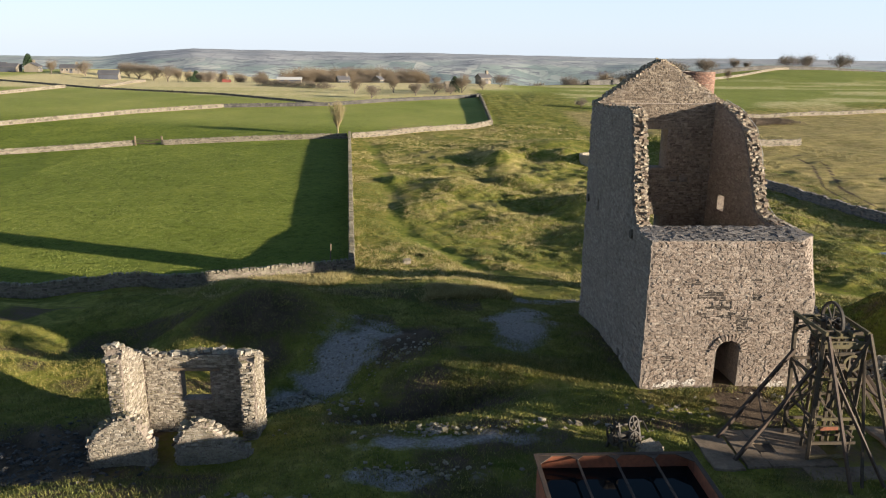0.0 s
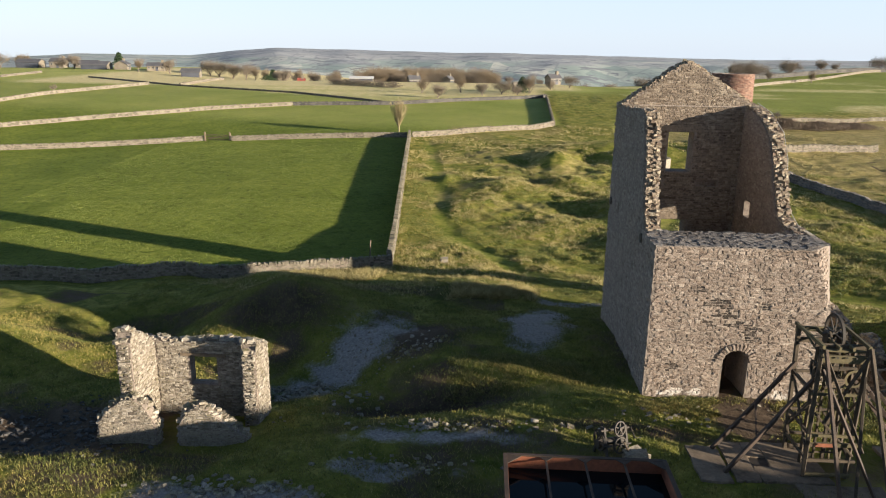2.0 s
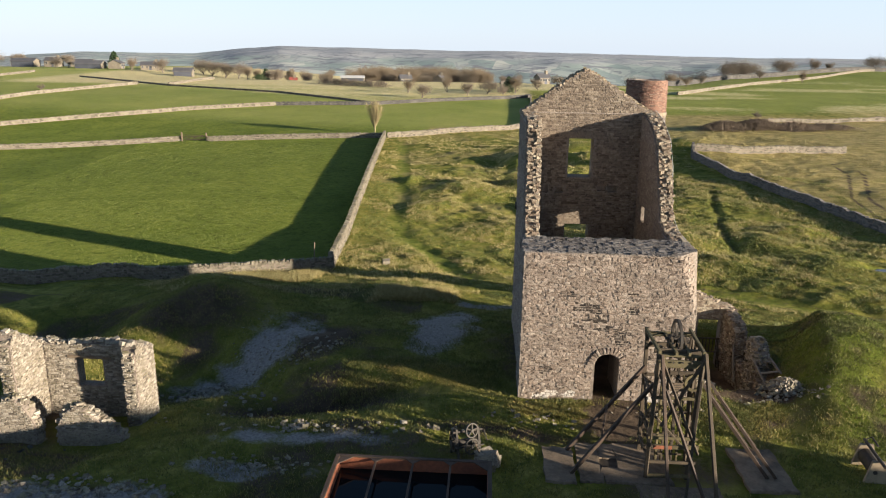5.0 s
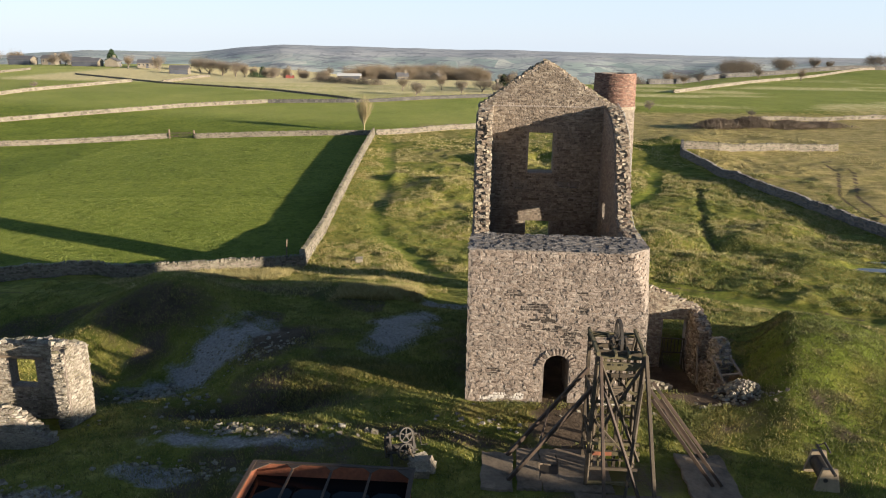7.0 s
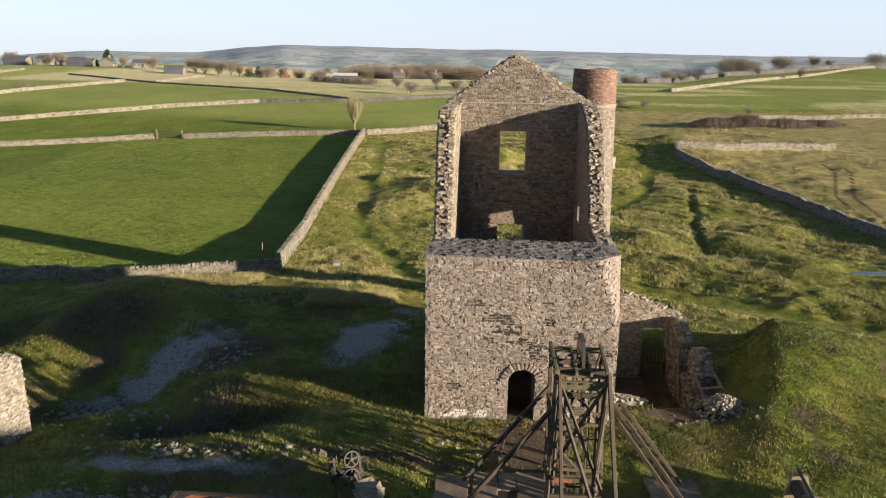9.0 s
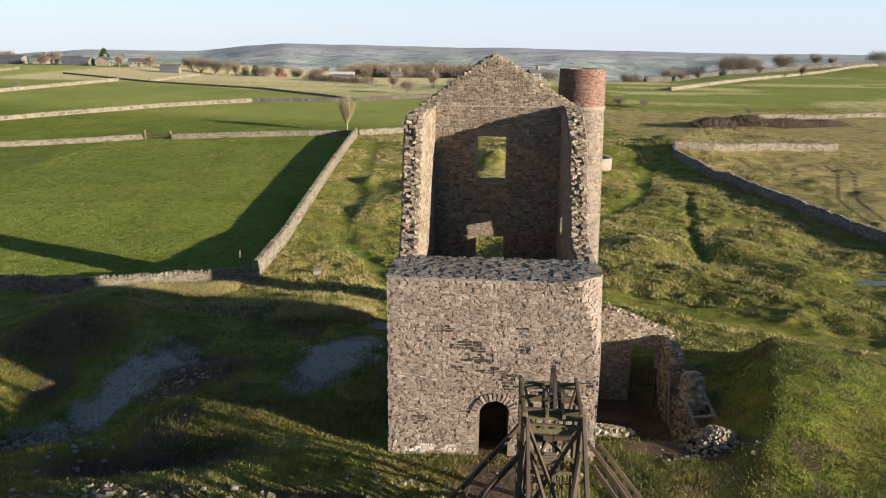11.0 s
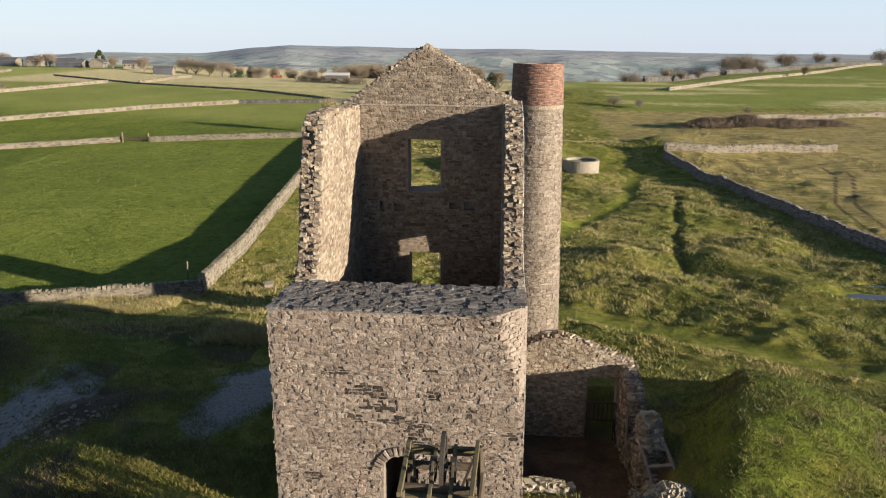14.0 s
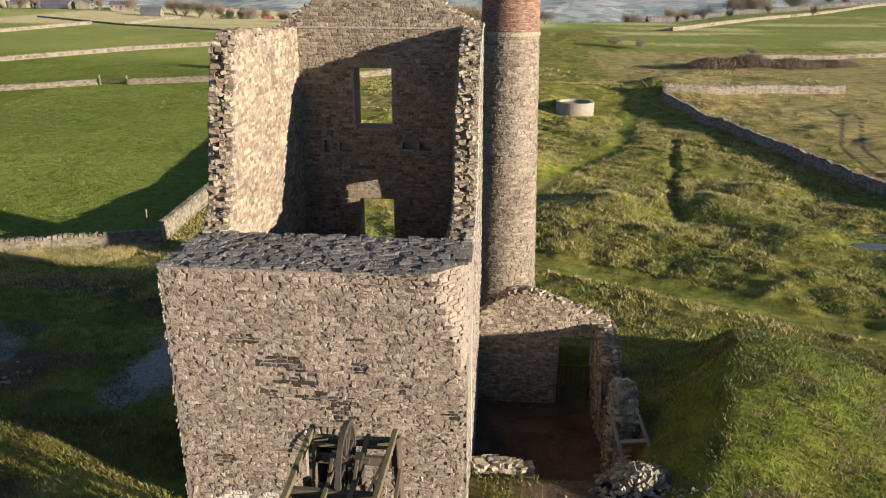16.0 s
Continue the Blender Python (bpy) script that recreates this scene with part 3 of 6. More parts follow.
gx, gy = lines(-1600, -40, 44, 1600, 0.28, 1.07), lines(-200, -14, 76, 1700, 0.28, 1.05)
GX, GY = np.meshgrid(gx, gy)
GZ = height(GX, GY)
nx, ny = len(gx), len(gy)
idx = np.arange(nx * ny).reshape(ny, nx)
quads = np.stack([idx[:-1, :-1], idx[:-1, 1:], idx[1:, 1:], idx[1:, :-1]], -1).reshape(-1, 4)
me = bpy.data.meshes.new("ground")
me.from_pydata(np.stack([GX, GY, GZ], -1).reshape(-1, 3).tolist(), [], quads.tolist())
me.polygons.foreach_set("use_smooth", [True] * len(me.polygons))


def put_mask(me, name, values):
    me.attributes.new(name, "FLOAT", "POINT").data.foreach_set("value", np.ascontiguousarray(values, dtype=np.float32).ravel())


lush = 0.85 * smooth(13, 15, GX) * (1 - smooth(26, 32, GX)) * smooth(-10, -7, GY) * (1 - smooth(11, 14, GY)) * smooth(.15, .5, lump_noise(GX, GY, 1.7, 24))
put_mask(me, "field", np.maximum(np.maximum(in_fields(GX, GY), lush), 0.6 * np.exp(-(np.minimum(np.minimum(along(GX, GY, PATH_M), along(GX, GY, PATH_R)), along(GX, GY, TRACK) + 0.5) / 1.0) ** 2)))
put_mask(me, "dry", smooth(150, 180, GY))
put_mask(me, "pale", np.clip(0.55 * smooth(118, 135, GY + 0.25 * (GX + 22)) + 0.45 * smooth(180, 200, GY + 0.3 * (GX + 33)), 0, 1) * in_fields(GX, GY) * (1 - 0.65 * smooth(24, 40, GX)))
gravel = np.maximum.reduce([blob(GX, GY, -4.3, 10.0, 1.7, 4.4, -8), blob(GX, GY, -1.6, 16.6, 2.4, 0.8), blob(GX, GY, -14.7, 7.5, 3.7, 1.9, 62), blob(GX, GY, -17.4, 5.4, 1.6, 1.0),
                            0.8 * blob(GX, GY, -9.5, -4.5, 3.2, 0.6), blob(GX, GY, -16.5, -9.6, 4, 1.0), 0.8 * blob(GX, GY, -11, -7, 2.5, 0.6)])
gravel = np.clip(gravel + 0.4 * flat_noise(GX, GY, 1.5, 7) * (gravel > 0.02), 0, 1)
put_mask(me, "gravel", gravel)
put_mask(me, "earth", np.maximum.reduce([blob(GX, GY, 4.2, -1.9, 1.6, 2.2), blob(GX, GY, 10, 7, 4, 6), blob(GX, GY, 11.6, 1.2, 2.4, 1.0), blob(GX, GY, 4, 6.5, 5, 8), blob(GX, GY, -11, 7.4, 2.5, 2.5), blob(GX, GY, -10, 0.2, 4.6, 2.0), blob(GX, GY, -27, -3, 6, 4), 0.8 * blob(GX, GY, -20.5, 11.5, 4.5, 2.6), 0.75 * blob(GX, GY, -1, -3.3, 5.5, 0.7, -8), 0.8 * blob(GX, GY, 9.8, -1.4, 2.2, 0.8), 0.56 * np.exp(-((along(GX, GY, TRACK) - 0.8) / 0.26) ** 2), 0.75 * np.exp(-((along(GX, GY, TYRES) - 1.0) / 0.35) ** 2), 0.5 * smooth(.5, .8, lump_noise(GX, GY, 2.2, 12)) * (GY < 6) * (GX > -14) * (GX < 14), 0.5 * smooth(.3, .8, lump_noise(GX, GY, 0.9, 15)) * (GX > 13.5) * (GX < 30) * (GY < 12) * (GY > -8), 0.6 * smooth(.5, .75, lump_noise(GX, GY, 3.1, 16)) * (GX < -6) * (GX > -45) * (GY < 20), 0.5 * np.exp(-(along(GX, GY, DITCH) / 0.4) ** 2)]))
straw = np.maximum(smooth(1, 4, side(GX, GY, 30.5, 88, 41.2, 45)) * (1 - smooth(150, 160, GY)) * smooth(24, 30, GX), smooth(220, 228, GY) * smooth(-185, -170, GX) * (1 - smooth(18, 30, GX)))
olive = np.where(GX < -33, smooth(0, 5, side(GX, GY, -112, 217, -33, 167)), smooth(0, 4, side(GX, GY, -33, 166, 9.6, 192))) * smooth(-116, -108, GX) * (1 - smooth(8, 14, GX)) * smooth(160, 170, GY)
moor = 0.62 * smooth(36, 50, GY) * (1 - smooth(125, 140, GY)) * smooth(-21, -17, GX) * (1 - smooth(10, 18, GX)) * smooth(.25, .7, lump_noise(GX, GY, 5.0, 18))
straw = np.maximum.reduce([straw, moor, 0.6 * smooth(.4, .75, lump_noise(GX * .3, GY, 7.0, 21)) * smooth(30, 40, GX) * smooth(146, 160, GY) * (1 - smooth(270, 330, GY))])
put_mask(me, "straw", np.maximum(straw * 0.9, olive * (0.42 + 0.35 * lump_noise(GX * .25, GY, 9, 14))))
ground = obj("ground", me, M_GROUND, label="grassy hillside with rough pasture, gravel and trodden earth", category="ground", kind="structure")


def ground_z(x, y):
    return float(height(x, y))


# ---- engine house ----
rng = np.random.default_rng(7)
HW, HD, FT, TOPF, LX = 7.8, 12.6, 2.75, 7.2, -0.06       # width, length, front wall thickness and height
house = empty("engine_house", (0, 0, 0), "tall roofless grey limestone engine house with a broken front", "engine house")
WT = 0.72


def right_x(z):
    return HW - 0.012 * max(z, 0)


LT = [(2.75, 7.2), (3.15, 7.6), (3.6, 8.4), (3.8, 9.4), (4.1, 10.5), (4.55, 11.8), (4.8, 12.35), (5.3, 12.55), (7, 12.5), (9, 12.35), (12.6, 12.3)]
RT = [(2.75, 7.15), (4.4, 7.2), (5.35, 7.45), (5.9, 8.5), (6.35, 9.3), (6.8, 10.2), (7.6, 11.3), (9, 12.0), (10.5, 12.35), (12.6, 12.5)]
GT = [(0, 12.35), (0.5, 12.7), (3.2, 14.65), (3.6, 14.85), (4.1, 14.6), (7.0, 12.75), (HW, 12.3)]


def prof(pts):
    return lambda u: float(np.interp(u, [p[0] for p in pts], [p[1] for p in pts]))


left_top, right_top, gable_top = prof(LT), prof(RT), prof(GT)
LEFT_HOLES = [(9.65, 9.95, 6.4, 7.1), (3.75, 4.05, -0.2, 0.4)]
RIGHT_HOLES = [(9.05, 9.95, 6.5, 7.4)]
GABLE_HOLES = [(2.83, 4.26, 8.64, 10.92), (2.85, 4.27, 3.5, 5.82)]
POCKETS = [(1.55, 1.75, 7.65, 8.15), (2.15, 2.65, 7.7, 8.05), (4.65, 5.15, 7.85, 8.15), (5.3, 5.8, 7.8, 8.2)]
DOOR_X, DOOR_W, DOOR_SPRING = 3.96, 1.12, 1.85


def door_h(x):
    d = abs(x - DOOR_X) / (DOOR_W / 2)
    return DOOR_SPRING + DOOR_W / 2 * math.sqrt(max(0, 1 - d * d)) if d < 1 else -9


# front wall with its arched doorway; its upper right corner is broken away on the slant
def broken(z):
    return float(np.interp(z, [4.4, 5.6, 7.2], [0.0, 0.5, 0.95]))


def front_y(u, z, back=0.0):
    return max(0.0, u - (right_x(z) - broken(z))) + back


a = Acc()
a.weld = True
us = [LX, 1.6, HW - .95, HW - .7, HW - .45, HW - .2, HW] + [DOOR_X + DOOR_W / 2 * math.sin(math.pi * (k / 12 - .5)) for k in range(13)]
us = sorted(us)
zs = [DOOR_SPRING + DOOR_W / 2, 4.4, 5.0, 5.6, 6.1, 6.65, TOPF]
for u0, u1 in zip(us, us[1:]):
    inside_door = abs((u0 + u1) / 2 - DOOR_X) < DOOR_W / 2
    b0, b1 = (max(door_h(u0), DOOR_SPRING), max(door_h(u1), DOOR_SPRING)) if inside_door else (-0.8, -0.8)
    rows = [(b0, b1)] + [(z, z) for z in zs]
    for k, ((p0, p1), (q0, q1)) in enumerate(zip(rows, rows[1:])):
        v = [(u, FT if w else front_y(u, z, .016), z) for w in (0, 1) for u, z in ((u0, p0), (u1, p1), (u1, q1), (u0, q0))]
        f = [(0, 1, 2, 3), (7, 6, 5, 4), (1, 5, 6, 2), (0, 3, 7, 4)]
        f += [(0, 4, 5, 1)] if k == 0 else []
        f += [(3, 2, 6, 7)] if k == len(zs) - 1 else []
        a.add(v, f)
front = part("front_wall", a, M_MORTAR, house)
a = Acc()
strips(a, np.linspace(FT, HD, 40), lambda u: left_top(u) - .06, lambda u: -3.2, LEFT_HOLES, lambda u, w, z: (w, u, z), WT)
left = part("side_wall", a, M_MORTAR, house, "shaded side wall with small slots and iron tie plates")
a = Acc()
strips(a, np.linspace(FT, HD, 40), lambda u: right_top(u) - .06, lambda u: -3.2, RIGHT_HOLES, lambda u, w, z: (right_x(z) - w, u, z), WT)
right = part("side_wall", a, M_MORTAR, house)
a = Acc()
strips(a, np.linspace(WT, HW - WT - .12, 30), lambda u: gable_top(u) - .08, lambda u: -3.2, GABLE_HOLES, lambda u, w, z: (u, HD - w, z), .85)
strips(a, np.linspace(WT, HW - WT - .12, 30), lambda u: gable_top(u) - .08, lambda u: -3.2, GABLE_HOLES + POCKETS, lambda u, w, z: (u, HD - .85 - w, z), .3)
strips(a, [0, .4, WT], lambda u: gable_top(u) - .08, lambda u: 12.2, [], lambda u, w, z: (u, HD - w, z), 1.15)
strips(a, [HW - WT - .12, 7.3, 7.64], lambda u: gable_top(u) - .08, lambda u: 12.2, [], lambda u, w, z: (u, HD - w, z), 1.15)
gable = part("gable_wall", a, M_MORTAR, house)


def in_holes(u, v, holes, pad=.05):
    return any(h[0] - pad < u < h[1] + pad and h[2] - pad < v < h[3] + pad for h in holes)


A = np.array
# front face: the stones nearest to the way are single pieces, kept for the end of the file
front_pieces = []
a = Acc()


def arch_free(u, v):
    d = math.hypot(u - DOOR_X, v - DOOR_SPRING)
    return not (abs(u - DOOR_X) < DOOR_W / 2 + .06 and v < DOOR_SPRING) and not (v >= DOOR_SPRING and d < DOOR_W / 2 + .36)


def front_place(u, v):
    if u > right_x(v) - broken(v) + .08:
        return A((u, front_y(u, v, .03), v)), A((.707, .707, 0)), A((.707, -.707, 0))
    return A((u, .03, v)), A((1., 0, 0)), A((0., -1, 0))


# dark, hollowed patches: centre and half-width along, centre and half-height
PATCHES = [(3.0, .45, 4.55, .34), (2.41, .24, 4.68, .24), (2.74, .34, 3.72, .2), (3.81, .5, 3.66, .17), (4.5, .42, 3.3, .42), (3.4, .7, 4.06, .12), (3.5, .3, 4.3, .14),
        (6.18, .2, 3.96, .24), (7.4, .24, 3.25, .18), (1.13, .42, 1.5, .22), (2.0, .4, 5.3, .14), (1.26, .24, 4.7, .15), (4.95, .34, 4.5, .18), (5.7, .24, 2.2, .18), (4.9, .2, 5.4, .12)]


def dark_patch(u, v):
    return any(((u - a) / ra) ** 2 + ((v - b) / rb) ** 2 < 1 for a, ra, b, rb in PATCHES) and (u * 7.3 + v * 13.1) % 1 < .8


sunk = Acc()
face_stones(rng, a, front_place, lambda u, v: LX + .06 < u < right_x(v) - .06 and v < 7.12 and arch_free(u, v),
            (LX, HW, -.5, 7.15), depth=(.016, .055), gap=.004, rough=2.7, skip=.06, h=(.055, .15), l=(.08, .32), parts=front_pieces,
            pick=lambda u, v: 1.6 < u < 5.2 and 3.0 < v < 5.9, in_patch=dark_patch, dark=sunk)
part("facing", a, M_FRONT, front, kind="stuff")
part("damp_facing", sunk, M_DARK_PATCH, front, "dark hollowed stones", kind="stuff")
# voussoirs of the arch
for k in range(15):
    t = math.pi * (k + .5) / 15
    d = A((math.cos(t), 0, math.sin(t)))
    al = A((-math.sin(t), 0, math.cos(t)))
    s = stone_v(rng) * (.115, .07, .33)
    a = Acc().add(A((DOOR_X, 0, DOOR_SPRING)) + d * (DOOR_W / 2 + .18) + s[:, :1] * -al + s[:, 1:2] * A((0, 1., 0)) + s[:, 2:] * d, STONE_F)
    part("voussoir", a, M_STONE_P, front)
a = Acc()
face_stones(rng, a, lambda u, v: (A((LX if u < FT else 0, u, v)), A((0., -1, 0)), A((-1., 0, 0))), lambda u, v: v < left_top(u) - .1 and not in_holes(u, v, LEFT_HOLES) if u > FT else v < 7.1, (0.08, HD - .05, -1.6, 12.4))
part("facing", a, M_STONE, left, kind="stuff")
a = Acc()
face_stones(rng, a, lambda u, v: (A((WT, u, v)), A((0., 1, 0)), A((1., 0, 0))), lambda u, v: v < left_top(u) - .1 and not in_holes(u, v, LEFT_HOLES), (FT, HD - 1.15, 3, 12.4), depth=(.002, .014), gap=.004)
part("inner_facing", a, M_WARM, left, "warm buff inner face", kind="stuff")
a = Acc()
face_stones(rng, a, lambda u, v: (A((right_x(v) - WT, u, v)), A((0., -1, 0)), A((-1., 0, 0))), lambda u, v: v < right_top(u) - .1 and not in_holes(u, v, RIGHT_HOLES), (FT, HD - 1.15, 3, 12.6), depth=(.01, .045))
face_stones(rng, a, lambda u, v: (A((right_x(v), u, v)), A((0., 1, 0)), A((1., 0, 0))), lambda u, v: v < (right_top(u) - .1 if u > FT else 7.1) and u > broken(v) and not in_holes(u, v, RIGHT_HOLES), (0.08, HD - .05, -2.6, 12.6))
part("facing", a, M_STONE, right, kind="stuff")
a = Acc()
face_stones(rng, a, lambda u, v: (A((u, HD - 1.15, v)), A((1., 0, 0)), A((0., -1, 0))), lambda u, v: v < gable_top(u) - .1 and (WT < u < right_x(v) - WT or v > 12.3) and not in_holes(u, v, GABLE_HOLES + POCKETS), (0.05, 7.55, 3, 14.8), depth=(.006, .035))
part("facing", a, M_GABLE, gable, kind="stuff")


part("string_course", Acc().beam((.74, HD - 1.17, 12.38), (6.95, HD - 1.17, 12.38), .06, .07), M_STONE, gable, "thin pale ledge across the gable")
part("ledge", Acc().beam((.74, HD - 1.16, 6.3), (6.95, HD - 1.16, 6.3), .05, .06), M_GABLE, gable)
for x0, x1, z0, z1 in ((2.35, 4.75, 10.94, 11.3), (2.4, 4.7, 5.84, 6.16)):
    part("lintel", Acc().beam((x0, HD - 1.17, (z0 + z1) / 2), (x1, HD - 1.17, (z0 + z1) / 2), .07, z1 - z0), M_GABLE, gable)


def edge_rubble(acc, pts, across, n, size=(.3, .5, .2)):
    """Broken ends: rough stones along a line of (y, z) points, across the wall from x0 to x1."""
    pts = A(pts)
    seg = np.hypot(*np.diff(pts, axis=0).T)
    at = np.r_[0, np.cumsum(seg)]
    for s in np.linspace(0, at[-1], n):
        y, z = np.interp(s, at, pts[:, 0]), np.interp(s, at, pts[:, 1])
        x0, x1 = across(z)
        x = x0 + .05
        while x < x1 - .05:
            w = rng.uniform(.1, .34)
            rubble_block(rng, acc, A((min(x + w / 2, x1 - .08), y + rng.uniform(-.08, .16), z + rng.uniform(-.09, .04))), A((w, rng.uniform(.2, size[1]), rng.uniform(.1, size[2]))), rng.uniform(-.2, .2, 3))
            x += w * .95


a = Acc()
edge_rubble(a, LT, lambda z: (0, WT), 165)
part("broken_edge", a, M_WARM, left, "ragged pale broken wall end", kind="stuff")
a = Acc()
edge_rubble(a, RT, lambda z: (right_x(z) - WT, right_x(z)), 165)
part("broken_edge", a, M_WARM, right, "ragged pale broken wall end", kind="stuff")
# raked gable top
a = Acc()
for s in np.linspace(0, 1, 120):
    x = .05 + s * 7.5
    for w in (0, .38, .76):
        rubble_block(rng, a, A((x, HD - 1.1 + w + .15, gable_top(x) - .08 + rng.uniform(-.05, .05))), A((rng.uniform(.15, .4), .42, rng.uniform(.1, .24))), rng.uniform(-.25, .25, 3))
part("gable_rubble", a, stone_mat("mossy_gable_stone", WARM_STONE, moss=0.9), gable, "mossy loose stones along the gable top", kind="stuff")
# rough flat top of the front wall
a = Acc()
for _ in range(900):
    x, y = rng.uniform(LX + .06, 7.6), rng.uniform(.08, FT - .02)
    if y < front_y(x, TOPF, .1):
        continue
    rubble_block(rng, a, A((x, y, TOPF + rng.uniform(-.03, .03))), A((rng.uniform(.12, .45), rng.uniform(.1, .34), rng.uniform(.04, .09))), rng.uniform(-.1, .1, 3))
part("wall_top", a, M_CAP, front, "rough grey mortared wall top", kind="stuff")

# ---- chimney ----
CX, CY = 8.75, 19.9
chimney = empty("chimney", (CX, CY, -2.2), "round limestone chimney with a red brick top", "chimney")
CH0, CH1, CHT = -2.2, 11.75, 13.95


def ch_r(z):
    return 1.78 - 0.46 * (z - CH0) / (CHT - CH0)


a = Acc()
n = 48
for z0, z1, r0, r1 in ((CH0 - 1, CH1, ch_r(CH0) - .03, ch_r(CH1) - .03), (CH1, CHT, ch_r(CH1) - .05, ch_r(CHT) - .03)):
    v = [(r * math.cos(2 * math.pi * k / n), r * math.sin(2 * math.pi * k / n), z - CH0) for r, z in ((r0, z0), (r1, z1), (r1 - .45, z1), (r0 - .45, z0)) for k in range(n)]
    a.add(v, [(i * n + k, i * n + (k + 1) % n, ((i + 1) % 4) * n + (k + 1) % n, ((i + 1) % 4) * n + k) for i in range(4) for k in range(n)])
part("shaft", a, M_MORTAR, chimney)


def round_place(u, v):
    t = u / 1.6
    return A((ch_r(v + CH0) * math.cos(t) * .995, ch_r(v + CH0) * math.sin(t) * .995, v)), A((-math.sin(t), math.cos(t), 0)), A((math.cos(t), math.sin(t), 0))


a = Acc()
face_stones(rng, a, round_place, lambda u, v: True, (0, 2 * math.pi * 1.6, 0, CH1 - CH0 - .1), h=(.1, .2), l=(.14, .4), depth=(.006, .03), rough=1.6)
part("shaft_facing", a, M_CHIM, chimney, kind="stuff")
a = Acc()
face_stones(rng, a, round_place, lambda u, v: True, (0, 2 * math.pi * 1.6, CH1 - CH0 + .12, CHT - CH0 - .04), h=(.075, .085), l=(.2, .26), depth=(.02, .028), gap=.012, rough=.4)
part("brick_top", a, M_BRICK, chimney, "weathered red brickwork", kind="stuff")
a = Acc()
a.ring((0, 0, CH1 - CH0), (0, 0, 1), ch_r(CH1) - .3, ch_r(CH1) + .06, .2, 48)
part("string_course", a, M_WARM, chimney)

# pale conductor cable clipped to the outer wall
pts = [(right_x(z) + .05, y, z) for y, z in ((11.8, 12.6), (9.6, 12.25), (7.6, 11.4), (6.7, 10.2), (6.4, 9.0), (6.1, 7.9), (4.5, 7.25), (2.4, 7.2), (2.2, 5.0), (2.2, 0.0), (2.2, -2.6))]
M_ZINC = plain_mat("grey_zinc", (0.30, 0.29, 0.27), (0.45, 0.44, 0.42), 8, 0.5)
part("conductor_cable", Acc().tube(pts, .018, 6), M_ZINC, right, "thin pale conductor cable")
for y, z in ((6.42, 8.9), (4.6, 7.1), (2.3, 6.4), (2.2, 4.2), (2.2, 2.0)):
    part("cable_clip", Acc().box((right_x(z) - .02, y - .04, z - .03), (right_x(z) + .09, y + .04, z + .03)), M_ZINC, right)

# iron tie plates and a slot in the front block's shaded side
for y, z in ((12.0, 6.74), (3.08, 6.75)):
    part("tie_plate", Acc().tube([(-.12, y, z), (-.02, y, z)], [.22, .24], 18), M_IRON, left, "round iron tie plate")


# ---- broken masonry beside the engine house, and the roofless hut ----
PIECES = [(front, M_STONE_P, front_pieces)]


def masonry(name, parent, p0, p1, thick, top, bottom, holes=(), stone=None, piece=None, step=0.35, both=True, rubble=True, h=(.06, .16), depth=(.004, .045)):
    """A rubble wall from p0 to p1 (its outer face to the right of that way), with a ragged top(u) and holes."""
    p0, p1 = A((*p0, 0.)), A((*p1, 0.))
    ln = np.linalg.norm(p1 - p0)
    d = (p1 - p0) / ln
    nrm = A((d[1], -d[0], 0.))
    body = Acc()
    strips(body, np.linspace(0, ln, max(3, int(ln / step))), lambda u: top(u) - .07, lambda u: bottom, list(holes),
           lambda u, w, z: tuple(p0 + d * u - nrm * w + A((0, 0, z))), thick)
    wall = part(name, body, M_MORTAR, parent)
    st = Acc()
    got = []
    ok = lambda u, v: 0.03 < u < ln - .03 and v < top(u) - .05 and not in_holes(u, v, holes)
    face_stones(rng, st, lambda u, v: (p0 + d * u + A((0, 0, v)), d, nrm), ok, (0, ln, bottom, 4), h=h, parts=got, pick=piece or (lambda u, v: False), rough=1.9, gap=.008, l=(.1, .32), depth=depth)
    if both:
        face_stones(rng, st, lambda u, v: (p0 + d * (ln - u) - nrm * thick + A((0, 0, v)), -d, -nrm), lambda u, v: ok(ln - u, v), (0, ln, bottom, 4), h=h, rough=1.9, l=(.1, .32), depth=depth)
    for end, way in ((p0, -d), (p1, d)):
        al = A((-way[1], way[0], 0))
        tz = top(0 if way @ d < 0 else ln)
        face_stones(rng, st, lambda u, v: (end - nrm * thick / 2 + al * (u - thick / 2) + A((0, 0, v)), al, way), lambda u, v: v < tz - .05 and 0 < u < thick, (0, thick, bottom, 4), depth=(.03, .14), h=h)
    part("facing", st, stone or M_PALE, wall, kind="stuff")
    if got:
        PIECES.append((wall, stone or M_PALE, got))
    if rubble:
        rb = Acc()
        for u in np.arange(0.05, ln, .17):
            w = .08
            while w < thick:
                sz = rng.uniform(.14, .34)
                rubble_block(rng, rb, p0 + d * (u + rng.uniform(-.08, .08)) - nrm * min(w + sz / 2, thick - .06) + A((0, 0, top(u) - .04 + rng.uniform(-.08, .08))), A((sz * 1.2, sz, rng.uniform(.1, .22))), (*rng.uniform(-.2, .2, 2), rng.uniform(0, 6)))
                w += sz * .9
        part("loose_top", rb, stone or M_PALE, wall, "loose pale stones along the broken top", kind="stuff")
    return wall


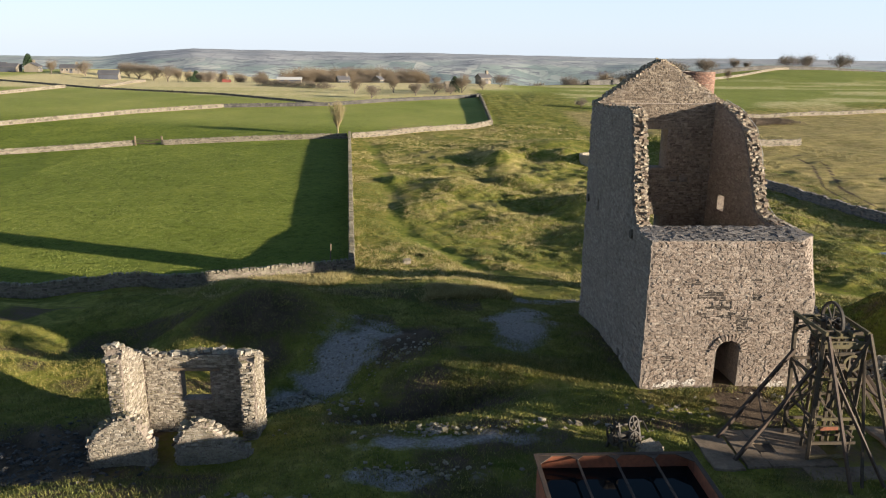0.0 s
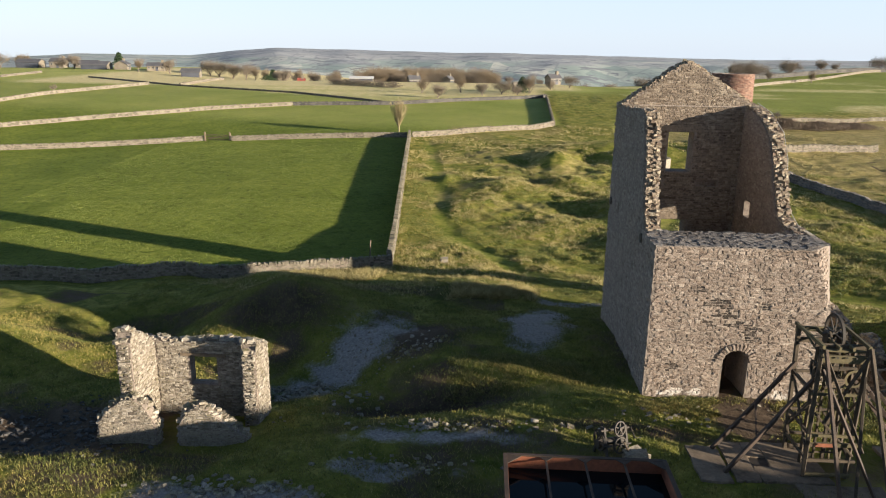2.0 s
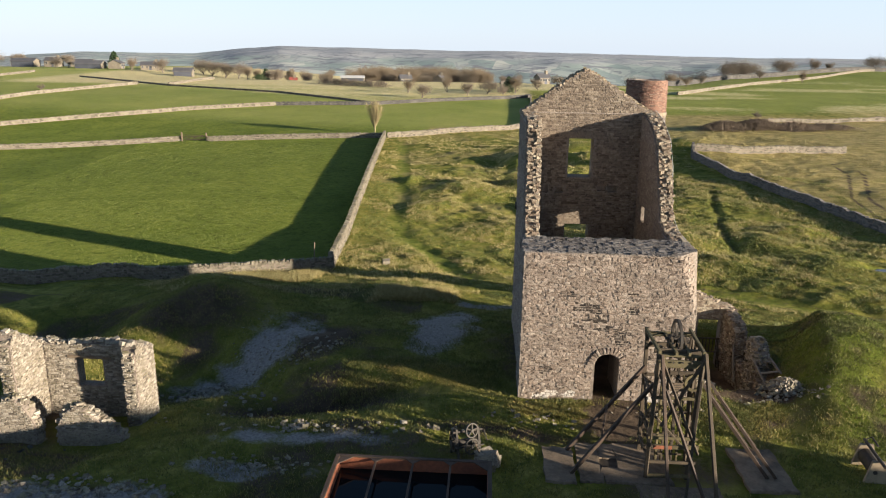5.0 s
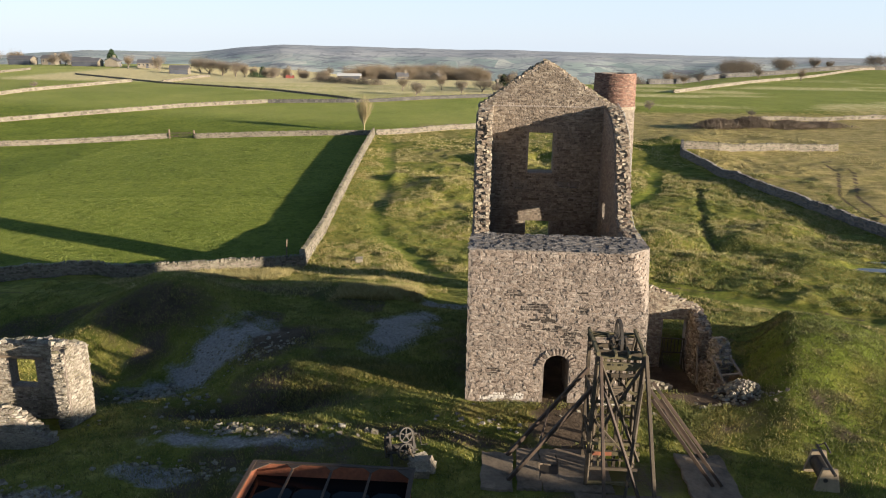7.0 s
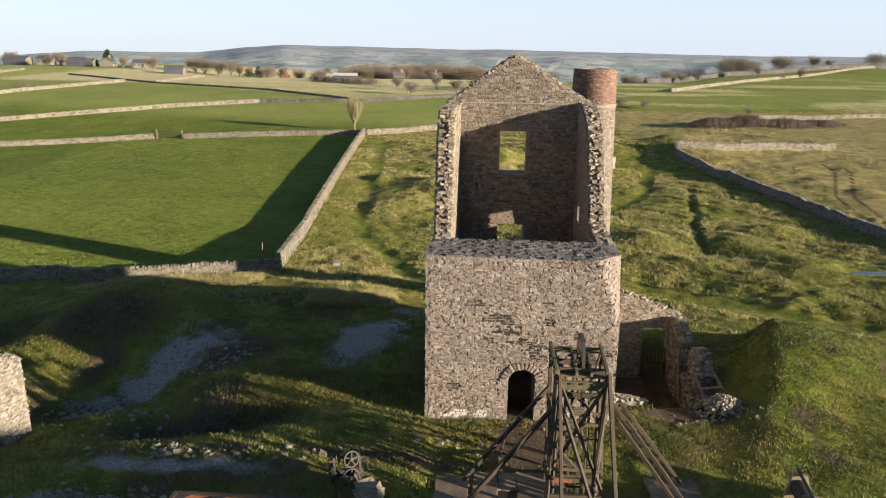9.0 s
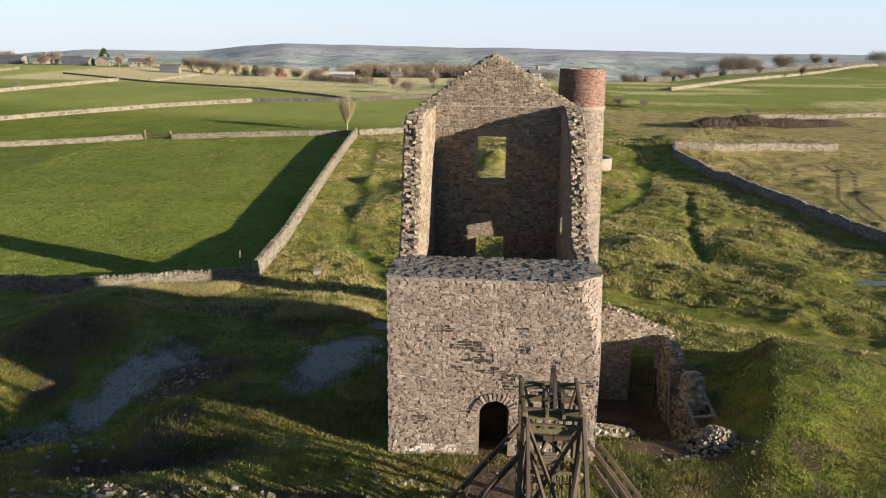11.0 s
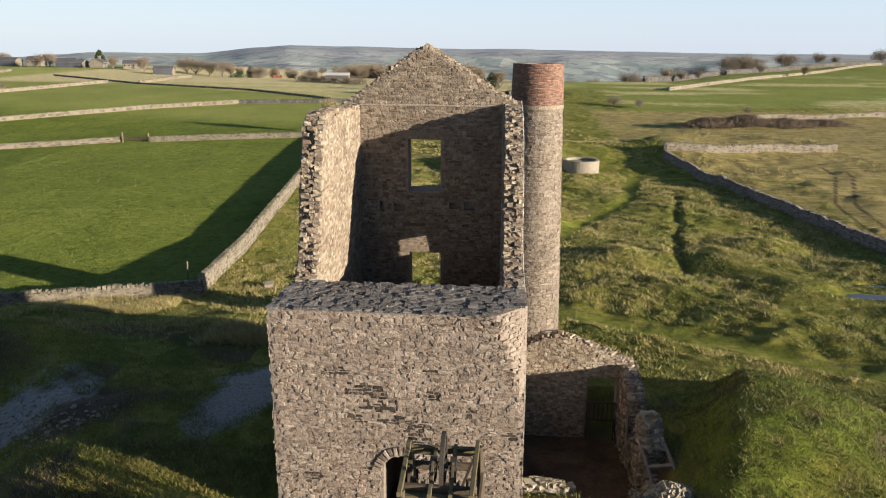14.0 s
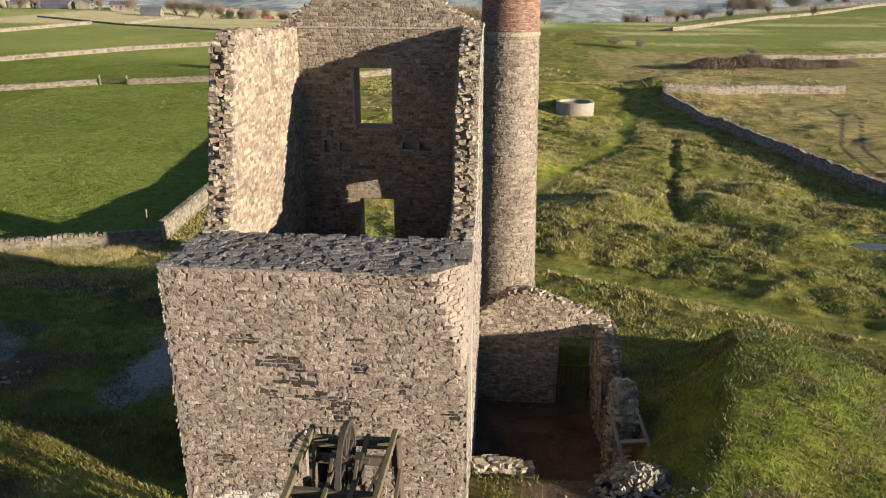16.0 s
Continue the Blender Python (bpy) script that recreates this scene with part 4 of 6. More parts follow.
boiler = empty("boiler_house_ruin", (0, 0, 0), "roofless sunken stone boiler house with broken walls and a gateway", "ruined building")
masonry("back_wall", boiler, (7.75, 10.6), (13.0, 10.6), .6, prof([(0, 1.35), (.6, 1.9), (1.3, 2.25), (2.2, 2.3), (3.2, 1.95), (4.3, 1.5), (5.25, 1.1)]), -3.4, [(3.35, 4.7, -3.0, 0.35)], M_WARM)
masonry("side_wall", boiler, (13.2, 8.3), (13.2, 11.2), .62, prof([(0, .5), (.3, .8), (1.6, 1.0), (2.9, 1.1)]), -3.0, (), M_WARM, depth=(.01, .13))
masonry("pier", boiler, (13.25, 4.9), (13.25, 6.5), .62, prof([(0, .2), (.4, .8), (.9, 1.15), (1.3, 1.05), (1.6, .7)]), -3.0, (), M_PALE, depth=(.02, .2))
masonry("low_wall", boiler, (13.2, 1.2), (13.2, 8.25), .55, prof([(0, .25), (1.3, .1), (1.8, -.7), (3.6, -.9), (3.75, -.5), (5.3, -.6), (5.5, -1.2), (7.05, -1.1)]), -3.0, (), M_WARM)
masonry("retaining_wall", boiler, (9.6, 2.95), (7.8, 2.6), .55, prof([(0, -.1), (1.0, .2), (1.8, .25)]), -3.0, (), M_PALE)
a = Acc()
for _ in range(420):
    x, y = rng.normal(12.8, .5), rng.normal(1.7, .4)
    top_z = .75 * math.exp(-((x - 12.8) / 1.0) ** 2 - ((y - 1.7) / .8) ** 2)
    s = rng.uniform(.07, .24)
    rubble_block(rng, a, A((x, y, ground_z(x, y) * .3 - .1 + top_z + rng.uniform(-.05, .06))), A((s * 1.3, s, s * .7)), rng.uniform(-1, 1, 3))
part("rubble", a, M_PALE, boiler, "collapsed heap of pale stones", kind="stuff")

# timber hurdle in the gateway
M_GREYW = plain_mat("grey_weathered_wood", (0.12, 0.105, 0.085), (0.26, 0.235, 0.20), 9, 0.9)
gate = empty("gate", (11.75, 10.45, -2.7), "grey timber barrier gate on legs in the boiler house opening", "gate")
for x in (-.62, .62):
    part("leg", Acc().beam((x, 0, 0), (x * .97, 0, 1.95), .07, .06), M_TIMBER, gate)
    part("strut", Acc().beam((x + .08, -.5, 0), (x * .97, -.05, 1.2), .06, .05), M_TIMBER, gate)
for z in (1.05, 1.92):
    part("rail", Acc().beam((-.66, -.05, z), (.66, -.05, z), .05, .08), M_TIMBER, gate, "pale worn rail")
for k in range(6):
    x = -.5 + k * .2
    part("slat", Acc().beam((x, -.02, 1.0), (x, -.02, 1.95), .05, .03), M_TIMBER, gate)
# wooden steps against the low wall
steps = empty("wooden_steps", (13.0, 3.8, -.6), "grey timber ladder leaning on the low wall", "ladder")
RAILS = (((-.55, 1.6, .95), (-.1, -1.5, -.55)), ((.35, 1.3, .95), (.72, -1.6, .2)))
for a0, b0 in RAILS:
    part("rail", Acc().beam(a0, b0, .1, .13), M_GREYW, steps)
for k in range(4):
    l, r = (Vector(a0).lerp(Vector(b0), .1 + .26 * k) for a0, b0 in RAILS)
    part("tread", Acc().beam(l, r, .2, .05), M_GREYW, steps)
# broken plank inside
plank = empty("leaning_plank", (12.55, 7.9, -2.2), "dark timber plank leaning on the inner wall", "plank")
part("board", Acc().beam((0, .5, 1.9), (-.1, -.5, 0), .08, .2), M_GREYW, plank)

# hut
hut = empty("ruined_hut", (0, 0, 0), "small roofless hut of pale rubble stone with a window", "ruined hut")
near_piece = lambda u, v: True
FINE = dict(stone=M_PALE, h=(.05, .12), depth=(.006, .06))
masonry("side_wall", hut, (-22.4, -3.35), (-22.4, -.55), .62, prof([(0, 3.2), (.2, 3.75), (.6, 3.55), (1.2, 3.2), (2.0, 2.6), (2.8, 2.4)]), -2.3, **FINE)
masonry("back_wall", hut, (-22.38, -1.15), (-17.98, -1.15), .55, prof([(0, 2.45), (1, 2.38), (2.0, 2.5), (3.2, 2.5), (4.4, 2.4)]), -2.3, [(1.58, 2.83, 0.3, 1.72)], **FINE)
masonry("side_wall", hut, (-17.35, -2.4), (-17.35, -.55), .62, prof([(0, 2.5), (.2, 3.0), (.6, 2.85), (1.2, 2.55), (1.85, 2.35)]), -2.3, **FINE)
masonry("front_wall", hut, (-23.75, -4.1), (-21.3, -4.0), .6, prof([(0, -.1), (.5, .5), (1.1, .9), (1.5, 1.02), (2.0, .7), (2.4, -.2)]), -2.3, piece=near_piece, **FINE)
masonry("front_wall", hut, (-20.3, -4.05), (-17.4, -4.0), .5, prof([(0, -.2), (.33, .45), (.9, .8), (1.45, .48), (1.95, .05), (2.85, -.6)]), -2.3, piece=near_piece, **FINE)
part("lintel", Acc().beam((-21.2, -1.18, 1.79), (-19.1, -1.18, 1.77), .12, .13), M_CONC, hut, "pale stone lintel over the window")

# ---- dry stone field walls ----
def field_wall(pts, h=1.2, w=0.55, size=.32, mat=None, label="pale drystone field wall with upright cope stones", lay=2):
    """A drystone wall along points, following the ground: a core, courses on both faces and cope stones."""
    pts = [Vector(p) for p in pts]
    core, cope = Acc(), Acc()
    for p, q in zip(pts, pts[1:]):
        ln = (q - p).length
        d = (q - p) / ln
        s = Vector((-d.y, d.x))
        n = max(2, int(ln / 1.6))
        for i in range(n):
            a, b = p.lerp(q, i / n), p.lerp(q, (i + 1) / n)
            v = []
            for c in (a, b):
                g = ground_z(c.x, c.y)
                for o, z in ((-w / 2, -.5), (w / 2, -.5), (w * .34, h * .86), (-w * .34, h * .86)):
                    v.append((c.x + s.x * o, c.y + s.y * o, g + z))
            core.add(v, [(0, 1, 2, 3), (7, 6, 5, 4), (1, 5, 6, 2), (2, 6, 7, 3), (3, 7, 4, 0)])
        u = 0.0
        while u < ln:
            l = rng.uniform(.7, 1.5) * size
            c = p + d * u
            g = ground_z(c.x, c.y)
            turn = (rng.uniform(-.12, .12), rng.uniform(-.12, .12), math.atan2(d.y, d.x) + rng.uniform(-.1, .1))
            rubble_block(rng, cope, A((c.x, c.y, g + h * .93 + rng.uniform(-.03, .03))), A((l * .8, w * .95, h * .24 * rng.uniform(.8, 1.2))), turn)
            for k in range(lay):
                for o in (-1, 1):
                    z = h * .86 * (k + .5) / lay + rng.uniform(-.08, .08)
                    c2 = c + s * (o * w * (.5 - .16 * (k + .5) / lay - .1)) + d * rng.uniform(-.1, .1)
                    rubble_block(rng, cope, A((c2.x, c2.y, g + z)), A((l * 1.1, w * .34, h * .86 / lay * rng.uniform(.6, 1.0))), turn)
            u += l * .82
    thing = empty("field_wall", (0, 0, 0), label, "field wall", "dry stone walls")
    part("core", core, M_DARKW if mat is M_DARKW else M_MORTAR, thing)
    part("walling", cope, mat or M_DRY, thing, kind="stuff")
    return thing


FA, FB = (-15.9, 31.5), (-22.6, 113.5)
field_wall([FA, (-22, 30.2), (-30, 28), (-38, 25.4), (-47, 23.5), (-80, 14)], 1.2, lay=4, size=.3)
field_wall([(FA[0] - .1, FA[1] + .5), (-18.9, 68), FB], 1.42, lay=3, size=.34)
field_wall([(FB[0] - .6, FB[1]), (-57.4, 110.6)], 0.98, size=.5)
field_wall([(-63.6, 111.4), (-96, 101), (-150, 82)], 0.98, size=.6)
field_wall([(FB[0] + .6, FB[1] + .2), (-7, 122.3), (7, 131)], 1.07, size=.5)
field_wall([(7.3, 131.6), (10, 191)], 1.02, size=.5)
field_wall([(9.6, 192), (-32, 165.5), (-58, 160.6)], 0.95, size=.7, lay=1, mat=M_DARKW, label="dark weathered drystone field wall")
field_wall([(-58.5, 160.4), (-76.8, 150.6), (-96.6, 136.6), (-113.5, 124), (-150, 100)], 0.98, size=.7, lay=1)
field_wall([(-150, 130), (-136, 158), (-131, 185), (-124.4, 221)], 0.98, size=.8, lay=1)
field_wall([(-165, 257), (-112, 217), (-67, 195.5), (-33, 167)], 0.55, w=.3, size=.7, lay=1, label="low grey drystone wall between pastures")
field_wall([(-112.4, 219), (-111.8, 260)], 0.90, size=.8, lay=1)
field_wall([(-195, 248), (-200, 283)], 0.90, size=.9, lay=1)
# darker stone than the other walls, to stand for this one's shaded face
field_wall([(31.3, 90), (30.7, 87.2), (33, 77.1), (36.6, 65.6), (39.7, 54.5), (41.3, 45), (44.5, 35), (50, 22)], 1.15, size=.34, mat=M_CAP, lay=3, label="drystone field wall greyed for its shaded face, tumbled in places")
field_wall([(31.4, 89.3), (37.1, 89.8), (44.4, 92), (51, 94.2), (58.2, 96)], 1.15, size=.4, lay=3, label="weathered tan drystone wall holding up a grassy bank")
field_wall([(60, 264), (96, 313), (146, 349), (200, 386), (290, 430)], 2.0, w=.8, size=1.1, lay=1, mat=M_DARKW, label="dark drystone wall along the skyline")
field_wall([(58, 142), (75, 146), (95, 151), (150, 166)], 0.90, size=.7, lay=1)
field_wall([(58, 212), (100, 272), (160, 337), (200, 380)], 1.07, size=.9, lay=1)
# gate in the field wall
fgate = empty("field_gate", (-60.5, 111.1, ground_z(-60.5, 111.1)), "weathered timber field gate between two stone posts", "gate")
for x in (-2.5, 2.5):
    part("post", Acc().beam((x, 0, -.3), (x, 0, 1.7), .28, .28), M_CONC, fgate)
for z in (.3, .6, .9, 1.15):
    part("bar", Acc().beam((-2.3, 0, z), (2.3, 0, z), .05, .1), M_TIMBER, fgate)
part("brace", Acc().beam((-2.2, .06, .25), (2.2, .06, 1.15), .05, .09), M_TIMBER, fgate)
post = empty("fence_post", (-18.2, 34.6, ground_z(-18.2, 34.6)), "leaning grey wooden fence post beside the wall", "post")
part("stake", Acc().tube([(0, 0, -.3), (.05, 0, 1.0), (.1, .02, 1.9)], [.07, .065, .06], 7), M_CONC, post)
a = Acc()
rubble_block(rng, a, A((0, 0, .2)), A((.9, .6, .5)))
obj("boulder", a, M_PALE, label="pale limestone boulder lying in the grass", category="boulder").matrix_world = pose(-11.1, 33.5, ground_z(-11.1, 33.5), 0, 0, 20)

# round stone basin on the far slope
bx, by = 18.2, 82.0
basin = empty("stone_basin", (bx, by, ground_z(bx, by) - .3), "round pale stone capped shaft wall in the grass", "shaft wall")
a = Acc()
a.ring((0, 0, .85), (0, 0, 1), 2.05, 2.5, 1.7, 40)
part("ring_wall", a, M_PALE, basin)
a = Acc()
v = [(2.1 * math.cos(2 * math.pi * k / 32), 2.1 * math.sin(2 * math.pi * k / 32), 1.35) for k in range(32)]
a.add(v, [tuple(range(32))])
part("cap", a, M_PALE, basin)


# ---- headgear over the shaft ----
pad = empty("concrete_pad", (0, 0, 0), "cracked brown concrete slab with a square pit under the headgear", "slab")
def worn_slab(x0, x1, y0, y1, top, seed):
    """A concrete slab with broken, rounded edges and a slightly uneven top."""
    rg = np.random.default_rng(seed)
    rim = [(x0 + (x1 - x0) * k / 7, y0) for k in range(7)] + [(x1, y0 + (y1 - y0) * k / 6) for k in range(6)] + [(x1 - (x1 - x0) * k / 7, y1) for k in range(7)] + [(x0, y1 - (y1 - y0) * k / 6) for k in range(6)]
    cx, cy = (x0 + x1) / 2, (y0 + y1) / 2
    low = [(cx + (x - cx) * 1.01 + rg.uniform(-.05, .05), cy + (y - cy) * 1.01 + rg.uniform(-.05, .05), -.4) for x, y in rim]
    mid = [(x, y, top - .035 + rg.uniform(-.02, .01)) for x, y, z in low]
    up = [(cx + (x - cx) * .985, cy + (y - cy) * .985, top + rg.uniform(-.006, .006)) for x, y, z in mid]
    n = len(rim)
    f = [(r * n + k, r * n + (k + 1) % n, (r + 1) * n + (k + 1) % n, (r + 1) * n + k) for r in (0, 1) for k in range(n)]
    part("slab", Acc().add(low + mid + up, f + [tuple(range(2 * n, 3 * n))]), M_CONC, pad)


worn_slab(.75, 1.95, -6.9, -4.4, .10, 1)
worn_slab(2.1, 3.0, -6.75, -4.0, .095, 2)
worn_slab(3.02, 3.68, -5.04, -4.0, .095, 3)
worn_slab(3.02, 3.68, -6.75, -5.76, .095, 4)
worn_slab(3.7, 5.6, -6.75, -3.9, .095, 5)
worn_slab(8.4, 10.2, -6.9, -3.9, .12, 6)
worn_slab(4.2, 7.3, -8.8, -6.8, .06, 7)
# dark plate just above ground level stands in for the pit's shade
part("pit_floor", Acc().box((3.0, -5.75, -.6), (3.7, -5.05, .03)), M_IRON, pad, "dark plate standing in for the shaded square pit")

gear = empty("headgear", (5.8, -5.0, 0), "dark weathered timber and steel mine headgear with a winding wheel", "headgear")
L = lambda *p: (p[0] - 5.8, p[1] + 5.0, p[2])


def bar(name, a, b, w, d, mat=None, label=""):
    part(name, Acc().beam(L(*a), L(*b), w * .66, d * .66), mat or M_TIMBER, gear, label)


BL, BR, FL, FR = (4.75, -3.9, 5.22), (6.5, -3.9, 5.22), (4.8, -6.0, 5.22), (6.4, -6.0, 5.22)
bar("deck_beam", (4.66, -3.9, 5.08), (6.52, -3.9, 5.08), .2, .28, M_TIMBER_G)
bar("deck_beam", (4.68, -5.55, 5.06), (6.46, -5.6, 5.06), .2, .28)
for x0, x1 in ((4.72, 4.76), (6.46, 6.38)):
    bar("deck_beam", (x0, -3.7, 5.22), (x1, -6.1, 5.22), .17, .2, M_TIMBER_G)
for x in (5.42, 5.9):
    bar("wheel_bearer", (x, -3.75, 5.1), (x, -5.95, 5.1), .14, .2, M_TIMBER_G)
bar("walkway_rail", (4.8, -4.15, 5.12), (5.4, -4.18, 5.12), .1, .08, M_TIMBER_G)
bar("walkway_rail", (5.95, -4.15, 5.12), (6.45, -4.15, 5.12), .1, .08, M_TIMBER_G)
bar("brace", (6.4, -4.2, 5.1), (6.0, -5.3, 4.5), .12, .12)
bar("brace", (4.85, -4.2, 5.1), (5.1, -5.3, 4.5), .1, .1, M_TIMBER_G)
bar("header", (4.75, -5.95, 4.72), (6.45, -6.0, 4.72), .2, .44, M_TIMBER_G, "algae-green timber header plank")
bar("header", (4.8, -5.75, 4.98), (6.4, -5.8, 4.98), .3, .12, M_TIMBER_G)
bar("header", (4.8, -5.4, 4.1), (6.4, -5.4, 4.1), .16, .22)
bar("header", (4.7, -3.9, 4.62), (6.6, -3.9, 4.62), .18, .3)
for k in range(5):
    part("bolt_head", Acc().tube([L(4.95 + k * .34, -6.07, 4.82), L(4.95 + k * .34, -6.1, 4.82)], .035, 8), M_IRON, gear)
# main legs
bar("leg", BL, (4.74, -4.25, .05), .22, .24)
bar("leg", BR, (6.75, -4.1, .05), .22, .24)
bar("leg", (4.78, -5.9, 5.2), (4.62, -6.3, .05), .22, .24)
bar("leg", (6.42, -5.95, 5.2), (6.18, -6.25, .05), .22, .24)
bar("leg", (4.98, -5.2, 5.1), (4.9, -5.3, .05), .18, .2)
bar("leg", (6.3, -5.2, 5.1), (6.35, -5.3, .05), .18, .2)
bar("raking_leg", (4.86, -6.05, 5.1), (4.98, -8.7, .02), .17, .19, M_STEEL, "rusty steel raking leg")
bar("raking_leg", (6.44, -6.05, 5.2), (6.72, -8.6, 0), .19, .2)
bar("raking_leg", (4.88, -6.0, 4.3), (6.45, -8.4, .02), .15, .17, M_STEEL, "grey steel raking strut")
bar("raking_leg", (6.4, -6.05, 4.1), (5.6, -8.3, .02), .15, .17)
# side braces: pairs of steel channels
for y0, y1, s in ((-4.1, -4.6, 1), (-5.7, -6.3, 1)):
    bar("side_brace", (4.75, y0, 3.75), (1.75, y1, .1), .2, .22, M_STEEL)
for y0, y1 in ((-4.2, -4.15), (-5.6, -6.1)):
    bar("side_brace", (6.9, y0, 3.3), (9.3, y1, .14), .1, .2, M_STEEL, "paired steel brace")
    bar("side_brace", (7.22, y0 + .02, 3.3), (9.62, y1 + .02, .14), .09, .18, M_STEEL, "rusty steel brace")
bar("tie", (7.7, -4.2, 2.2), (7.7, -5.75, 2.2), .1, .1, M_STEEL)
bar("tie", (3.3, -4.4, 2.1), (2.9, -5.9, 1.5), .1, .1, M_STEEL)
# bracing
bar("diagonal", (4.82, -6.12, 5.0), (6.3, -6.9, 1.5), .14, .15)
bar("diagonal", (6.44, -6.12, 5.0), (4.95, -6.5, 2.4), .14, .15)
bar("diagonal", (4.8, -6.1, 2.6), (6.3, -6.3, 1.0), .12, .13)
bar("diagonal", (4.7, -4.0, 3.4), (6.65, -4.0, 1.0), .12, .14)
bar("diagonal", (6.65, -4.0, 3.4), (4.7, -4.0, 1.0), .12, .14)
bar("diagonal", (4.7, -6.1, 3.2), (4.75, -4.1, 1.0), .12, .14)
bar("diagonal", (4.75, -4.1, 3.2), (4.68, -6.2, 1.0), .12, .14)
bar("diagonal", (6.3, -6.1, 3.2), (6.65, -4.1, 1.0), .12, .14)
bar("diagonal", (6.6, -4.1, 4.6), (6.35, -6.0, 2.4), .12, .14)
for z, y0, y1 in ((3.35, -4.0, -6.05), (1.75, -4.1, -6.2), (.75, -4.2, -6.25)):
    bar("girt", (4.65, y0, z), (6.75, y0, z), .14, .17)
    bar("girt", (4.6, y1, z), (6.45, y1, z), .14, .17, M_TIMBER_G if z > 1 else M_TIMBER)
    bar("girt", (4.72, y0, z), (4.7, y1, z), .14, .17)
    bar("girt", (6.65, y0, z), (6.3, y1, z), .14, .17)
bar("cross_bar", (4.72, -6.6, 1.6), (6.4, -6.6, 1.62), .15, .24, M_TIMBER_G, "pale timber cross bar")
bar("cross_bar", (4.72, -6.63, 1.6), (5.4, -6.63, 1.61), .15, .22, M_RUST, "rust-red stretch of the cross bar")
bar("sill", (4.6, -6.3, .18), (6.3, -6.3, .2), .18, .2, M_TIMBER_G)
bar("sill", (4.7, -4.2, .18), (6.8, -4.1, .2), .18, .2)
# guides and cage inside
for x, w in ((5.2, .14), (5.42, .12), (5.78, .2), (6.02, .14)):
    bar("guide", (x, -5.2, .1), (x, -5.1, 4.9), w, .16, M_TIMBER_G if x < 5.4 or x > 6 else M_TIMBER)
for k in range(9):
    bar("rung", (5.2, -5.28 + .01 * k, .5 + .42 * k), (5.42, -5.28 + .01 * k, .5 + .42 * k), .05, .06, M_TIMBER_G)
bar("catch_bar", (5.78, -5.2, 4.6), (5.35, -5.4, 3.6), .12, .14)
bar("catch_bar", (5.5, -5.3, 4.0), (6.1, -5.4, 3.5), .12, .14)
bar("shaft_gate", (5.1, -5.9, .9), (6.0, -5.9, .9), .06, .1)
bar("shaft_gate", (5.1, -5.9, .5), (6.0, -5.9, .5), .06, .1)
part("curved_guard", Acc().ring(L(6.3, -5.5, 3.75), (0, 1, 0), .26, .36, .07, 20), M_TIMBER_G, gear)
part("curved_guard", Acc().ring(L(4.95, -5.2, 4.0), (1, 0, 0), .24, .32, .07, 20), M_IRON, gear)
part("sign_plate", Acc().box(L(5.3, -5.98, 3.6), L(5.75, -5.95, 3.95)), M_CONC, gear, "small pale notice board")
for k in range(3):
    part("lettering_bar", Acc().box(L(5.36, -5.985, 3.66 + k * .09), L(5.69, -5.981, 3.69 + k * .09)), M_IRON, gear)
# winding wheel
wc = L(5.66, -4.85, 5.28)
part("wheel_rim", Acc().ring(wc, (1, 0, 0), .66, .76, .1, 44), M_IRON, gear, "dark iron wheel rim")
part("wheel_hub", Acc().ring(wc, (1, 0, 0), .02, .12, .24, 16), M_IRON, gear)
for k in range(8):
    t = 2 * math.pi * k / 8
    part("spoke", Acc().beam((wc[0], wc[1] + .1 * math.cos(t), wc[2] + .1 * math.sin(t)), (wc[0], wc[1] + 0.67 * math.cos(t), wc[2] + .67 * math.sin(t)), .04, .05, up=(1, 0, 0)), M_IRON, gear)
part("axle", Acc().tube([(wc[0] - .45, wc[1], wc[2]), (wc[0] + .45, wc[1], wc[2])], .05, 10), M_IRON, gear)
for s in (-.24, .24):
    part("bearing_block", Acc().box((wc[0] + s - .08, wc[1] - .2, wc[2] - .4), (wc[0] + s + .08, wc[1] + .2, wc[2] + .08)), M_IRON, gear)
    part("stay", Acc().beam((wc[0] + s, wc[1] - .8, wc[2] - .35), (wc[0] + s, wc[1] - .1, wc[2] + .1), .07, .07), M_TIMBER, gear)
part("rope", Acc().tube([(wc[0], wc[1] - .74, wc[2]), (wc[0], wc[1] - .74, .3)], .015, 5), M_IRON, gear)

# ---- rusty tank ----
TX0, TX1, TY0, TY1, TZ = -6.6, -1.5, -14.0, -9.6, 2.4
tank = empty("steel_tank", ((TX0 + TX1) / 2, (TY0 + TY1) / 2, 0), "open rusty steel water tank with cross ties and dark water", "tank")
hx, hy = (TX1 - TX0) / 2, (TY1 - TY0) / 2
for a, b in (((-hx, -hy, .5), (-hx + .02, hy, TZ)), ((hx - .02, -hy, .5), (hx, hy, TZ)), ((-hx + .021, hy - .02, .5), (hx - .021, hy, TZ)), ((-hx + .021, -hy, .5), (hx - .021, -hy + .02, TZ))):
    part("plate", Acc().box(a, b), M_RUST, tank, "orange rusted plate")
part("floor_plate", Acc().box((-hx + .021, -hy + .021, .5), (hx - .021, hy - .021, .53)), M_RUST, tank)
for a, b in (((-hx - .06, -hy, TZ + .02), (-hx - .06, hy + .1, TZ + .02)), ((hx + .06, -hy, TZ + .02), (hx + .06, hy + .1, TZ + .02)), ((-hx, hy + .06, TZ + .015), (hx, hy + .06, TZ + .015))):
    part("rim_angle", Acc().beam(a, b, .14, .05), M_STEEL, tank)
